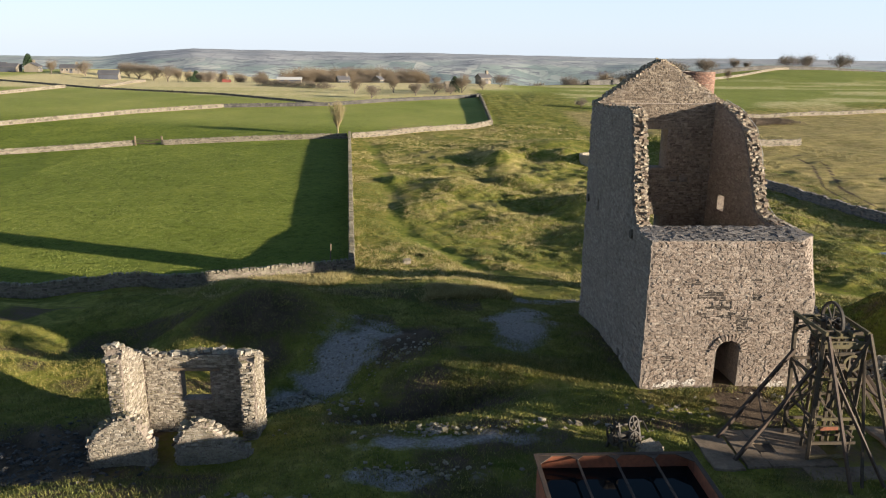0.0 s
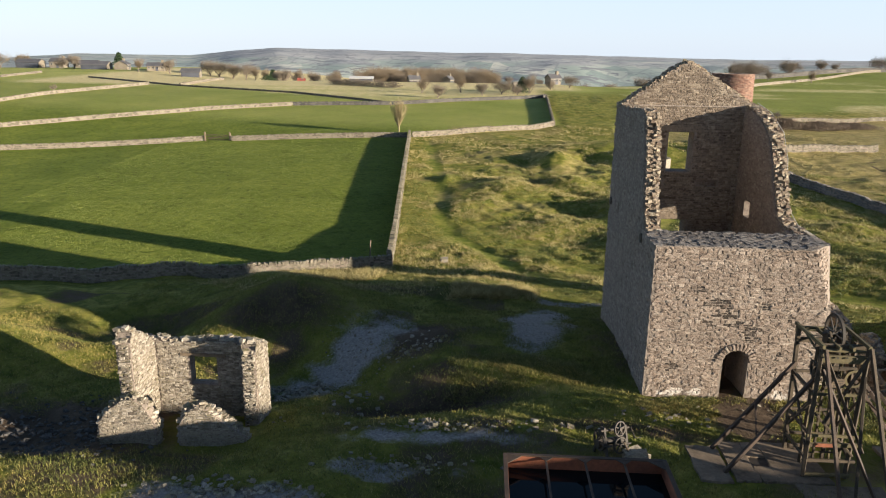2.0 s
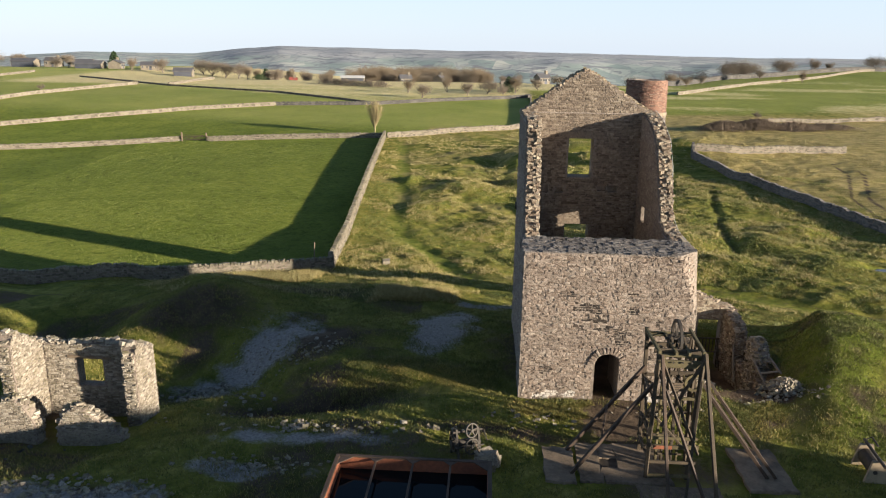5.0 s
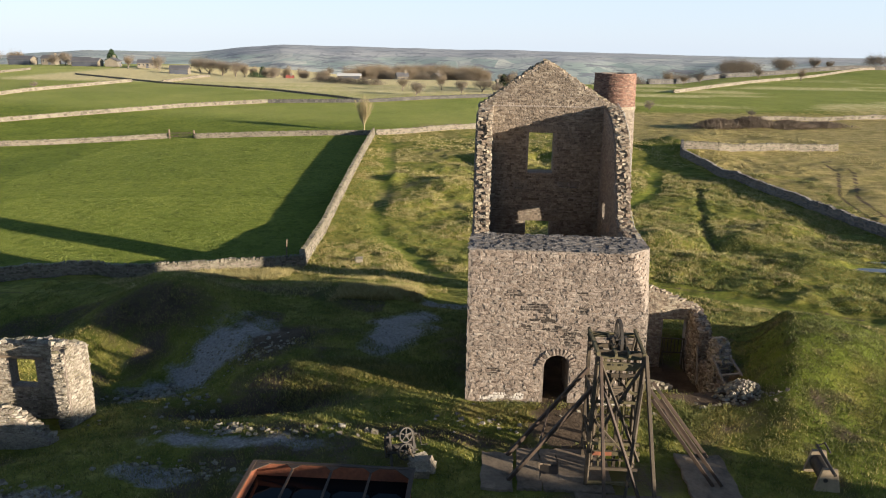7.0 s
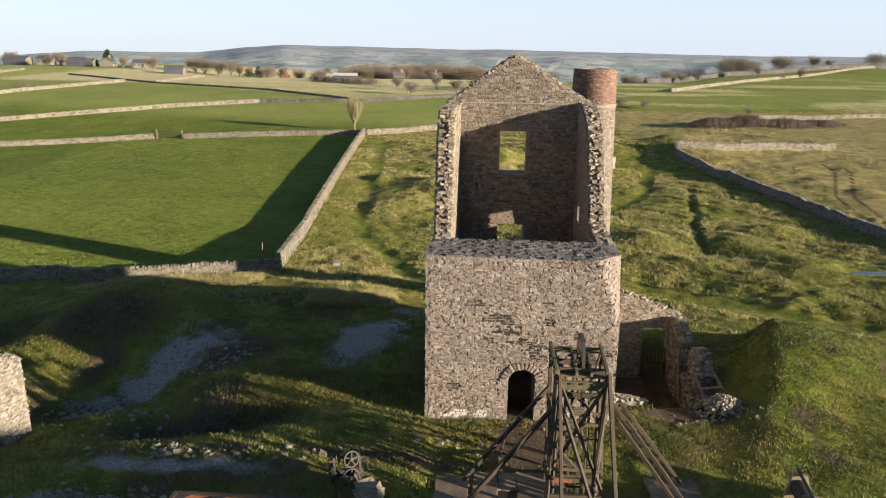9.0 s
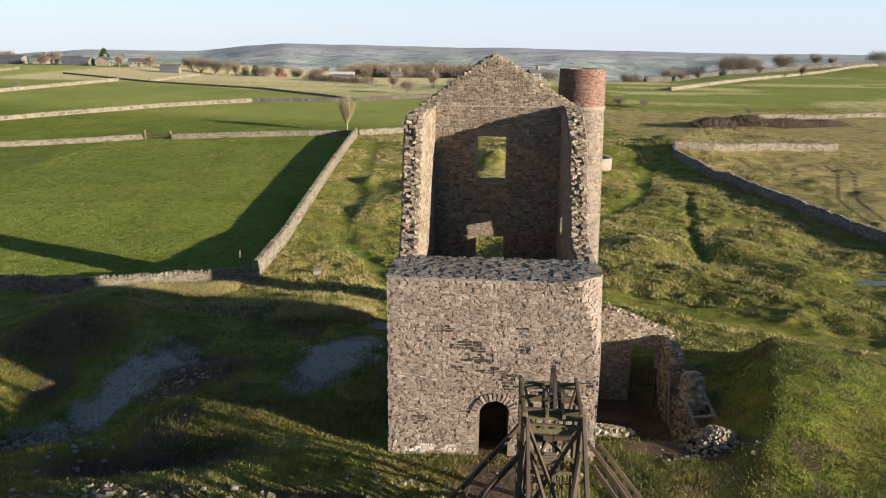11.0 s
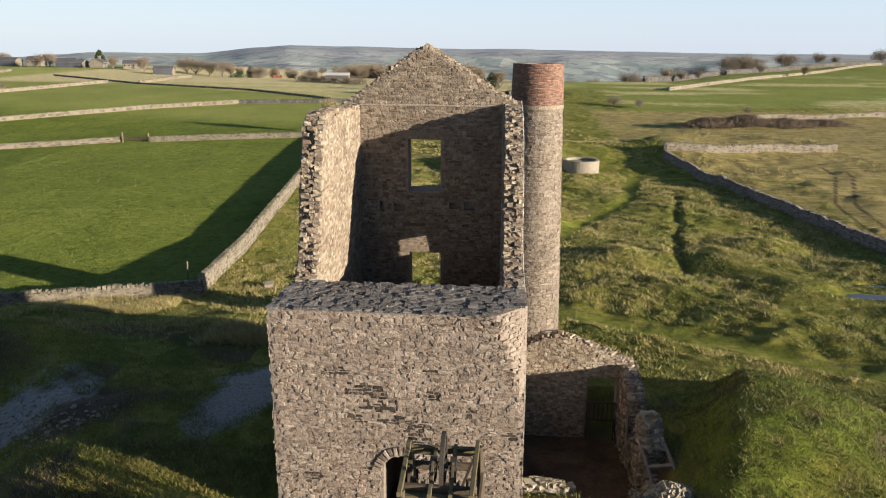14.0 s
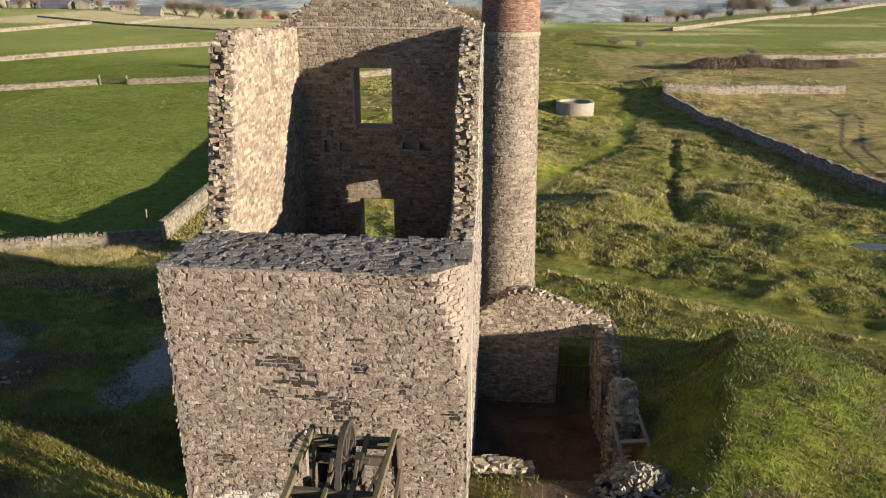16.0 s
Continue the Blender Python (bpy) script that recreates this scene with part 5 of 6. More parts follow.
for sx in (-1, 1):
    g = Acc()
    g.add([(sx * hx, hy, TZ + z) for z in (0, .03)] + [(sx * (hx - .5), hy, TZ + z) for z in (0, .03)] + [(sx * hx, hy - .5, TZ + z) for z in (0, .03)], [(0, 2, 4), (5, 3, 1), (0, 1, 3, 2), (2, 3, 5, 4), (4, 5, 1, 0)])
    part("corner_gusset", g, M_STEEL, tank)
for k in (1, 2, 3):
    x = -hx + 2 * hx * k / 4
    part("cross_tie", Acc().beam((x, -hy, TZ - .03), (x, hy, TZ - .03), .07, .05), M_STEEL, tank)
    for s in (-1, 1):
        g = Acc()
        g.add([(x, hy - .005, TZ), (x + s * .25, hy - .005, TZ), (x, hy - .28, TZ), (x, hy - .005, TZ + .02), (x + s * .25, hy - .005, TZ + .02), (x, hy - .28, TZ + .02)], [(0, 1, 2), (5, 4, 3), (0, 3, 4, 1), (1, 4, 5, 2), (2, 5, 3, 0)])
        part("tie_gusset", g, M_STEEL, tank)
for z in (1.15, 1.75):
    part("stiffener", Acc().beam((-hx, hy + .03, z), (hx, hy + .03, z), .06, .06), M_STEEL, tank)
M_WATER, _nt, _ln, _bs = nodes_of("still_dark_water")
_bs.inputs["Base Color"].default_value, _bs.inputs["Roughness"].default_value, _bs.inputs["IOR"].default_value = (0.006, 0.008, 0.009, 1), 0.03, 1.33
_bs.inputs["Specular IOR Level"].default_value = 0.25
part("water", Acc().box((-hx + .022, -hy + .022, 1.9), (hx - .022, hy - .022, 1.97)), M_WATER, tank, "dark still water")
for sx in (-1, 0, 1):
    for sy in (-1, 1):
        part("pier", Acc().box((sx * (hx - .35) - .3, sy * (hy - .3) - .3, -.3), (sx * (hx - .35) + .3, sy * (hy - .3) + .3, .5)), M_MORTAR, tank)


# ---- hand winch ----
def gear_wheel(thing, c, axis, r, name="gear_wheel"):
    part(name, Acc().ring(c, axis, r * .84, r, .07, 28), M_IRON, thing)
    ax = Vector(axis).normalized()
    s = ax.orthogonal().normalized()
    t = ax.cross(s)
    for k in range(5):
        d = math.cos(2 * math.pi * k / 5) * s + math.sin(2 * math.pi * k / 5) * t
        part("spoke", Acc().beam(Vector(c) + d * .03, Vector(c) + d * r * .88, .05, .05, up=tuple(ax)), M_IRON, thing)
    part("hub", Acc().ring(c, axis, .01, .07, .14, 12), M_IRON, thing)


winch = empty("hand_winch", (-2.35, -5.5, ground_z(-2.35, -5.5)), "old cast iron hand winch with spoked gear wheels", "winch")
winch.rotation_mode = "XYZ"
winch.rotation_euler = (0, 0, radians(20))
for x in (-.45, .45):
    part("side_frame", Acc().beam((x, -.55, 0), (x, -.05, 1.35), .09, .12).beam((x, .55, 0), (x, .05, 1.35), .09, .12).beam((x, -.4, .45), (x, .4, .45), .07, .1), M_IRON, winch)
for y, z, r in ((-.1, 1.25, .05), (.1, .62, .16), (-.35, .7, .04)):
    part("shaft", Acc().tube([(-.6, y, z), (.6, y, z)], r, 14), M_IRON, winch)
gear_wheel(winch, (.1, -.42, .72), (.25, -1, .2), .33)
gear_wheel(winch, (.15, -.2, 1.3), (.35, -1, .25), .3)
gear_wheel(winch, (-.52, .1, .75), (1, 0, 0), .42)
part("crank", Acc().tube([(.6, -.1, 1.25), (.68, -.1, 1.25), (.7, -.45, .95), (.95, -.45, .95)], .025, 8), M_IRON, winch)
part("tie_rod", Acc().tube([(.2, -.5, .9), (.55, -.75, .0)], .035, 8), M_CONC, winch)
a = Acc()
for _ in range(4):
    rubble_block(rng, a, A((0, 0, .25)) + rng.uniform(-.12, .12, 3), A((.9, .8, .6)))
b = obj("stone_block", a, M_WARM, label="rough tan stone block beside the winch", category="stone block")
b.matrix_world = pose(-1.45, -6.0, ground_z(-1.45, -6.0), 0, 0, 15)

# ---- axle stand ----
stand = empty("axle_stand", (13.45, -5.5, ground_z(13.45, -5.5) - .05), "pair of tan timber trestle plates with an iron axle", "axle stand", rz=-6)
for y in (-.55, .75):
    g = Acc()
    g.add([(x, y + w, z) for w in (0, .12) for x, z in ((-.5, -.2), (.5, -.2), (.25, .95), (-.25, .95))], [(0, 1, 2, 3), (7, 6, 5, 4), (0, 4, 5, 1), (1, 5, 6, 2), (2, 6, 7, 3), (3, 7, 4, 0)])
    part("side_plate", g, plain_mat("tan_timber", (0.17, 0.13, 0.085), (0.32, 0.25, 0.165), 5) if y < 0 else bpy.data.materials["tan_timber"], stand, "tan weathered plate")
    part("bolt_head", Acc().tube([(-.12, y - .03, .5), (-.12, y + .02, .5)], .08, 10), M_IRON, stand)
part("axle", Acc().tube([(0, -1.0, 1.0), (0, 1.1, 1.0)], .06, 10), M_IRON, stand)
part("crank", Acc().tube([(0, 1.05, 1.0), (.25, 1.05, 1.15), (.3, .5, 1.05)], .035, 8), M_IRON, stand)
part("drum", Acc().tube([(0, -.42, .5), (0, .74, .5)], .3, 18), M_IRON, stand)


# ---- trees ----
M_BARK = plain_mat("grey_brown_bark", (0.11, 0.09, 0.07), (0.21, 0.17, 0.135), 8, 0.95)
M_TWIG = plain_mat("bare_twigs", (0.11, 0.088, 0.066), (0.20, 0.165, 0.125), 0.4, 0.95)
M_TWIG_P = plain_mat("pale_bare_twigs", (0.12, 0.092, 0.06), (0.20, 0.155, 0.105), 0.4, 0.95)
M_TWIG_Y = plain_mat("pale_yellow_twigs", (0.22, 0.18, 0.09), (0.34, 0.28, 0.15), 0.4, 0.95)
M_TWIG_R = plain_mat("brown_bush_twigs", (0.10, 0.076, 0.055), (0.19, 0.145, 0.105), 0.4, 0.95)
M_EVER = plain_mat("dark_evergreen", (0.012, 0.028, 0.010), (0.035, 0.06, 0.02), 0.8, 0.9)


def fast_mesh(name, verts, tris):
    me = bpy.data.meshes.new(name)
    me.vertices.add(len(verts))
    me.vertices.foreach_set("co", np.ascontiguousarray(verts, dtype=np.float32).ravel())
    n = len(tris)
    me.loops.add(3 * n)
    me.loops.foreach_set("vertex_index", np.ascontiguousarray(tris, dtype=np.int32).ravel())
    me.polygons.add(n)
    me.polygons.foreach_set("loop_start", np.arange(0, 3 * n, 3, dtype=np.int32))
    me.update(calc_edges=True)
    return me


def grow(rg, h, spread, twigs=900, width=.05, upright=.5, low=.25):
    """Trunk, limbs and a cloud of twigs of a bare tree h high."""
    wood, ends = Acc(), []

    def limb(p, d, ln, r, depth):
        pts, rad = [p], [r]
        q = Vector(p)
        dd = Vector(d)
        for k in range(3):
            dd = (dd + Vector(rg.uniform(-.22, .22, 3)) + Vector((0, 0, .10 * upright))).normalized()
            q = q + dd * ln / 3
            pts.append(tuple(q))
            rad.append(r * (1 - .2 * (k + 1)))
        wood.tube(pts, rad, 6 if depth < 2 else 4, caps=False)
        ends.append((pts[2], dd, ln))
        if depth < 3:
            for k in range(rg.integers(3, 5) if depth else 7):
                s = rg.uniform(.22, 1)
                i = min(2, int(s * 3))
                at = Vector(pts[i]).lerp(Vector(pts[i + 1]), s * 3 - i) if s < 1 else q
                t = rg.uniform(0, 2 * math.pi)
                out = Vector((math.cos(t) * spread, math.sin(t) * spread, rg.uniform(.1, .9) * upright + .12))
                limb(tuple(at), (dd * .55 + out * .75).normalized(), (ln if depth else h * .46) * rg.uniform(.5, .78), rad[i + 1] * .6, depth + 1)
        else:
            ends.append((tuple(q), dd, ln))

    limb((0, 0, -.2), (0, 0, 1), h * low, h * .03, 0)
    v, f = [], []
    pick = rg.integers(0, len(ends), twigs)
    for i in pick:
        p, d, ln = ends[i]
        p = Vector(p) + Vector(rg.normal(0, .06 * h, 3)) - Vector((0, 0, .02 * h))
        t = (Vector(d) * .6 + Vector(rg.normal(0, .55, 3)) + Vector((0, 0, .35))).normalized() * rg.uniform(.05, .13) * h
        s = t.orthogonal().normalized() * width * rg.uniform(.5, 1)
        s.rotate(Matrix.Rotation(rg.uniform(0, 6.28), 3, t))
        b = len(v)
        v += [tuple(p - s), tuple(p + s), tuple(p + t)]
        f.append((b, b + 1, b + 2))
    return wood, (np.array(v), np.array(f))


def tree_kind(seed, h, spread, twigs, width, label, twig_mat, upright=.6, low=.2):
    rg = np.random.default_rng(seed)
    wood, (v, f) = grow(rg, h, spread, twigs, width, upright, low)
    t = empty("tree", (0, 0, 0), label, "tree", "bare trees")
    part("trunk", wood, M_BARK, t)
    part("crown", fast_mesh("crown", v, f), twig_mat, t)
    return t


KINDS = [tree_kind(11, 10, 1.2, 3200, .034, "broad leafless tree with a dense twiggy crown", M_TWIG),
         tree_kind(12, 10, 1.0, 3200, .034, "leafless tree with an uneven crown", M_TWIG),
         tree_kind(13, 10, .8, 3200, .034, "slim bare tree with pale buff twigs", M_TWIG_P, .9),
         tree_kind(14, 10, 1.4, 3200, .034, "wide bare hedgerow tree", M_TWIG)]
def young_tree(seed, h, label):
    """A slender tree with many limbs that fan upward from a short trunk, and long fine twigs."""
    rg = np.random.default_rng(seed)
    wood, v, f = Acc(), [], []
    wood.tube([(0, 0, -.2), (.03, 0, h * .12), (.02, .05, h * .24)], [.14, .12, .1], 7, caps=False)
    for k in range(40):
        t, tilt = rg.uniform(0, 2 * math.pi), rg.uniform(.04, .52)
        d = Vector((math.cos(t) * math.sin(tilt), math.sin(t) * math.sin(tilt), math.cos(tilt)))
        base = Vector((.02, .03, h * rg.uniform(.13, .3)))
        ln = h * rg.uniform(.5, .72) * (1.05 - .35 * tilt)
        tip = base + d * ln
        mid = base + d * ln * .5 + Vector(rg.normal(0, .1, 3))
        wood.tube([tuple(base), tuple(mid), tuple(tip)], [.07, .05, .025], 4, caps=False)
        for _ in range(60):
            s = rg.uniform(.25, 1.0)
            p = base.lerp(tip, s)
            w = (d * .9 + Vector(rg.normal(0, .38, 3))).normalized() * h * rg.uniform(.05, .12)
            o = w.orthogonal().normalized() * .028
            o.rotate(Matrix.Rotation(rg.uniform(0, 6.28), 3, w))
            b = len(v)
            v += [tuple(p - o), tuple(p + o), tuple(p + w)]
            f.append((b, b + 1, b + 2))
    t = empty("tree", (0, 0, 0), label, "tree", "bare trees")
    part("trunk", wood, M_TWIG_Y, t)
    part("crown", fast_mesh("crown", np.array(v), np.array(f)), M_TWIG_Y, t)
    return t


sapling = young_tree(21, 7.6, "young bare tree with fine pale twigs beside the wall")
sapling.matrix_world = pose(-25.2, 117.5, ground_z(-25.2, 117.5))
used = set()


def plant(k, x, y, h, sink=0.0):
    m = pose(x, y, ground_z(x, y) - sink, 0, 0, rng.uniform(0, 360)) @ Matrix.Diagonal((h / 10 * rng.uniform(.9, 1.25),) * 2 + (h / 10, 1))
    if k not in used:
        used.add(k)
        KINDS[k].matrix_world = m
        KINDS[k].scale = m.to_scale()
        return KINDS[k]
    t = copy_thing(KINDS[k], m)
    t.matrix_world = m
    return t


for k, x, y, h in ((0, -256, 340, 10), (1, -247, 345, 9), (0, -270, 380, 10), (3, -216, 326, 8), (1, -210, 327, 9), (2, -171, 313, 7), (1, -156, 313, 9),
                   (0, -142, 327, 10), (0, -136, 322, 10), (1, -128, 318, 9.5), (0, -121, 316, 10), (2, -113, 305, 7), (2, -107, 300, 6),
                   (2, -28, 204, 6), (1, -22, 187, 6.5), (2, -16, 209, 7.5), (1, -9, 198, 6.5), (0, -3, 205, 7), (2, 6, 210, 8), (3, 2, 203, 5), (1, 14, 222, 6), (0, 22, 240, 7),
                   (0, 112, 340, 13), (1, 117, 345, 15), (3, 122, 344, 14), (0, 128, 352, 12), (0, 148, 368, 13), (1, 151, 372, 11), (2, 166, 372, 9), (0, 212, 402, 14), (1, 226, 408, 15), (0, 246, 410, 17), (2, 186, 402, 7),
                   (3, 34.5, 164, 4), (3, 40, 160, 4), (2, 72, 258, 5), (1, 84, 280, 6), (1, 60, 300, 13), (0, 70, 322, 14), (3, 92, 345, 14), (1, 45, 290, 10), (0, 34, 300, 11), (0, 80, 340, 14), (1, 86, 338, 13), (3, 102, 352, 13), (3, 76, 332, 10), (1, 54, 310, 10),
                   (3, -140, 190, 2.6), (3, 62, 150, 2.5)):
    plant(k, x, y, h * (1.2 if x < -100 else 1.0))
for x, y, h in ((-100, 300, 8), (-95, 312, 9), (-86, 306, 8), (-80, 318, 10), (-74, 300, 7), (-104, 318, 10), (-68, 312, 8), (-90, 322, 9)):
    plant(int(rng.integers(0, 4)), x, y, h)
# the wood beyond the brow
for _ in range(170):
    x, y = rng.uniform(-88, 18), rng.uniform(330, 400)
    if abs(x + 38) < 38 - .15 * (y - 330):
        plant(2 if rng.random() < .6 else int(rng.integers(0, 3)), x, y, rng.uniform(11.5, 14.5))
for _ in range(46):
    x = rng.uniform(-100, 130)
    plant(int(rng.integers(0, 4)), x, rng.uniform(290, 420), rng.uniform(5, 9))
# evergreens and bushes
def bush(x, y, rx, ry, h, mat, label, n=900, name="bush"):
    rg = np.random.default_rng(int(abs(x * 13 + y * 7)))
    c = rg.normal(0, .42, (n, 3)) * (rx, ry, 0) + np.c_[np.zeros((n, 2)), rg.uniform(0, 1, n) ** .8 * h]
    c[:, 2] *= np.exp(-(c[:, 0] / rx) ** 2 * .8 - (c[:, 1] / ry) ** 2 * .8)
    gz = height(c[:, 0] + x, c[:, 1] + y) - ground_z(x, y)
    c[:, 2] += gz
    d = rg.normal(0, .5, (n, 3)) + (0, 0, .7)
    d = d / np.linalg.norm(d, axis=1, keepdims=True) * rg.uniform(.25, .6, (n, 1)) * min(1.0, h)
    s = np.cross(d, rg.normal(0, 1, (n, 3)))
    s = s / np.linalg.norm(s, axis=1, keepdims=True) * (.05 if mat is M_EVER else .022) * max(.6, h)
    v = np.stack([c - s, c + s, c + d], 1).reshape(-1, 3)
    thing = obj(name, fast_mesh(name, v, np.arange(3 * n).reshape(-1, 3)), mat, label=label, category="bush")
    thing.matrix_world = pose(x, y, ground_z(x, y))
    return thing


for x, y, rx, h in ((47, 126, 5, 1.9), (54, 127, 6, 2.2), (62, 128, 6, 1.8), (70, 131, 6, 1.3)):
    bush(x, y, rx, 2.6, h, M_TWIG_R, "brown leafless bramble bush on the bank", 7000)
bush(-211, 375, 3, 3, 8, M_EVER, "dark evergreen conifer beside the farm", 1500)
bush(-112, 330, 2.5, 2.5, 6, M_EVER, "dark evergreen garden shrub", 900)
bush(4, 214, 2, 2, 5, M_EVER, "dark evergreen garden shrub", 900)
bush(-96, 268, 3, 2, 2.2, M_EVER, "green rounded garden bush", 700)
for x, y in ((-62, 238), (-58, 236), (-54, 234), (-50, 231), (-45, 229), (-40, 226)):
    bush(x, y, 3.5, 1.6, 2.2, M_TWIG, "scrubby leafless hedge bush", 1500)

# ---- farms and cottages ----
M_RENDER = stone_mat("farm_stone", [(0, (0.19, 0.16, 0.12)), (1, (0.27, 0.235, 0.18))])
M_SLATE = plain_mat("slate_roof", (0.05, 0.05, 0.055), (0.11, 0.105, 0.11), 2, 0.7)
M_SHEET = plain_mat("dark_cladding", (0.03, 0.035, 0.05), (0.07, 0.075, 0.095), 1.5, 0.7)
M_PANE, _nt, _ln, _bs = nodes_of("dark_window")
_bs.inputs["Base Color"].default_value, _bs.inputs["Roughness"].default_value = (0.02, 0.022, 0.026, 1), 0.15
M_RED = plain_mat("faded_red_paint", (0.22, 0.05, 0.035), (0.35, 0.10, 0.07), 2, 0.6)
M_WHITE = plain_mat("white_paint", (0.34, 0.34, 0.33), (0.45, 0.44, 0.43), 2, 0.6)


def building(name, x, y, w, d, h, roof, rz, label, category, wall_mat=None, roof_mat=None, windows=4, door=True):
    """A gabled building, w along its ridge, with walls, roof slabs, windows and a door."""
    k = .88 if x < -95 else .62
    w, d, h, roof = (v * k for v in (w, d, h, roof))
    b = empty(name, (x, y, ground_z(x, y)), label, category, rz=rz)
    wm, rm = wall_mat or M_RENDER, roof_mat or M_SLATE
    for sy in (-1, 1):
        part("wall", Acc().box((-w / 2, sy * d / 2 - (.3 if sy > 0 else 0), -1), (w / 2, sy * d / 2 + (.3 if sy < 0 else 0), h)), wm, b)
    for sx in (-1, 1):
        x0, x1 = sorted((sx * w / 2, sx * (w / 2 - .3)))
        g = Acc()
        g.add([(xx, yy, zz) for xx in (x0 + sx * .004, x1 + sx * .004) for yy, zz in ((-d / 2, -1), (d / 2, -1), (d / 2, h), (0, h + roof), (-d / 2, h))],
              [(0, 4, 3, 2, 1), (5, 6, 7, 8, 9), (0, 1, 6, 5), (1, 2, 7, 6), (2, 3, 8, 7), (3, 4, 9, 8), (4, 0, 5, 9)])
        part("gable", g, M_RENDER, b)
    for sy in (-1, 1):
        g = Acc()
        g.add([(xx, yy, zz) for xx in (-w / 2 - .3, w / 2 + .3) for yy, zz in ((sy * (d / 2 + .4), h - .25), (0, h + roof + .02), (0, h + roof + .24), (sy * (d / 2 + .4), h - .05))],
              [(0, 1, 2, 3), (7, 6, 5, 4), (0, 4, 5, 1), (1, 5, 6, 2), (2, 6, 7, 3), (3, 7, 4, 0)])
        part("roof", g, rm, b)
    for k in range(windows):
        xx = -w / 2 + w * (k + .5) / windows
        win = part("window", Acc().box((xx - .5, -d / 2 - .04, h * .45), (xx + .5, -d / 2 + .02, h * .8)), M_WHITE, b)
        part("pane", Acc().box((xx - .42, -d / 2 - .06, h * .47), (xx + .42, -d / 2 - .03, h * .78)), M_PANE, win)
    if door:
        part("door", Acc().box((-.6 + w * .08, -d / 2 - .05, 0), (.6 + w * .08, -d / 2 + .02, 2.0)), M_SHEET, b)
        ch = part("chimney", Acc().box((w / 2 - 1.4, -.5, h + roof - .4), (w / 2 - .5, .5, h + roof + 1.3)), M_RENDER, b)
    return b


building("barn", -198, 326, 14, 9, 2.6, 1.5, 8, "long low farm barn with dark cladding and pale gable", "barn", M_SHEET, None, 0, False)
building("farmhouse", -186, 328, 6, 7, 3.0, 1.6, 95, "pale stone farmhouse with a slate roof", "farmhouse")
building("barn", -139, 296, 9, 7, 2.6, 1.4, 12, "small stone barn with a dark open side", "barn", M_SHEET, None, 0, False)
building("barn", -240, 340, 13, 8, 3.4, 1.4, 5, "low farm shed with a grey roof", "barn", M_SHEET, None, 0, False)
building("farmhouse", -228, 345, 8, 7, 3.6, 1.6, 5, "dark fronted stone farmhouse", "farmhouse", None, None, 3)
building("barn", -214, 348, 12, 8, 2.8, 1.4, 4, "grey roofed farm building", "barn", M_RENDER, None, 3, False)
building("farmhouse", -170, 330, 9, 7, 2.8, 1.5, 15, "pale stone farmhouse with a slate roof", "farmhouse")
building("cottage", -40, 300, 8, 6, 4.6, 2.2, 20, "stone cottage with a slate roof among trees", "cottage")
building("cottage", -25, 306, 7, 6, 5.2, 2.2, 70, "stone cottage with a slate roof among trees", "cottage")
building("cottage", -92, 306, 5, 4, 2.6, 1.2, 10, "small cottage with a red roof", "cottage", M_RENDER, M_RED, 2)
building("barn", -62, 292, 16, 6, 4.2, .9, 5, "long shed with a pale metal roof", "shed", M_SHEET, M_WHITE, 0, False)
building("stone_hut", 3, 232, 4.5, 3.5, 2.6, 1.0, 15, "small pale field barn", "field barn", M_RENDER, M_RENDER, 1, False)
building("cottage", 18, 262, 8, 6, 4, 2, 30, "slate roofed cottage behind the bare trees", "cottage")

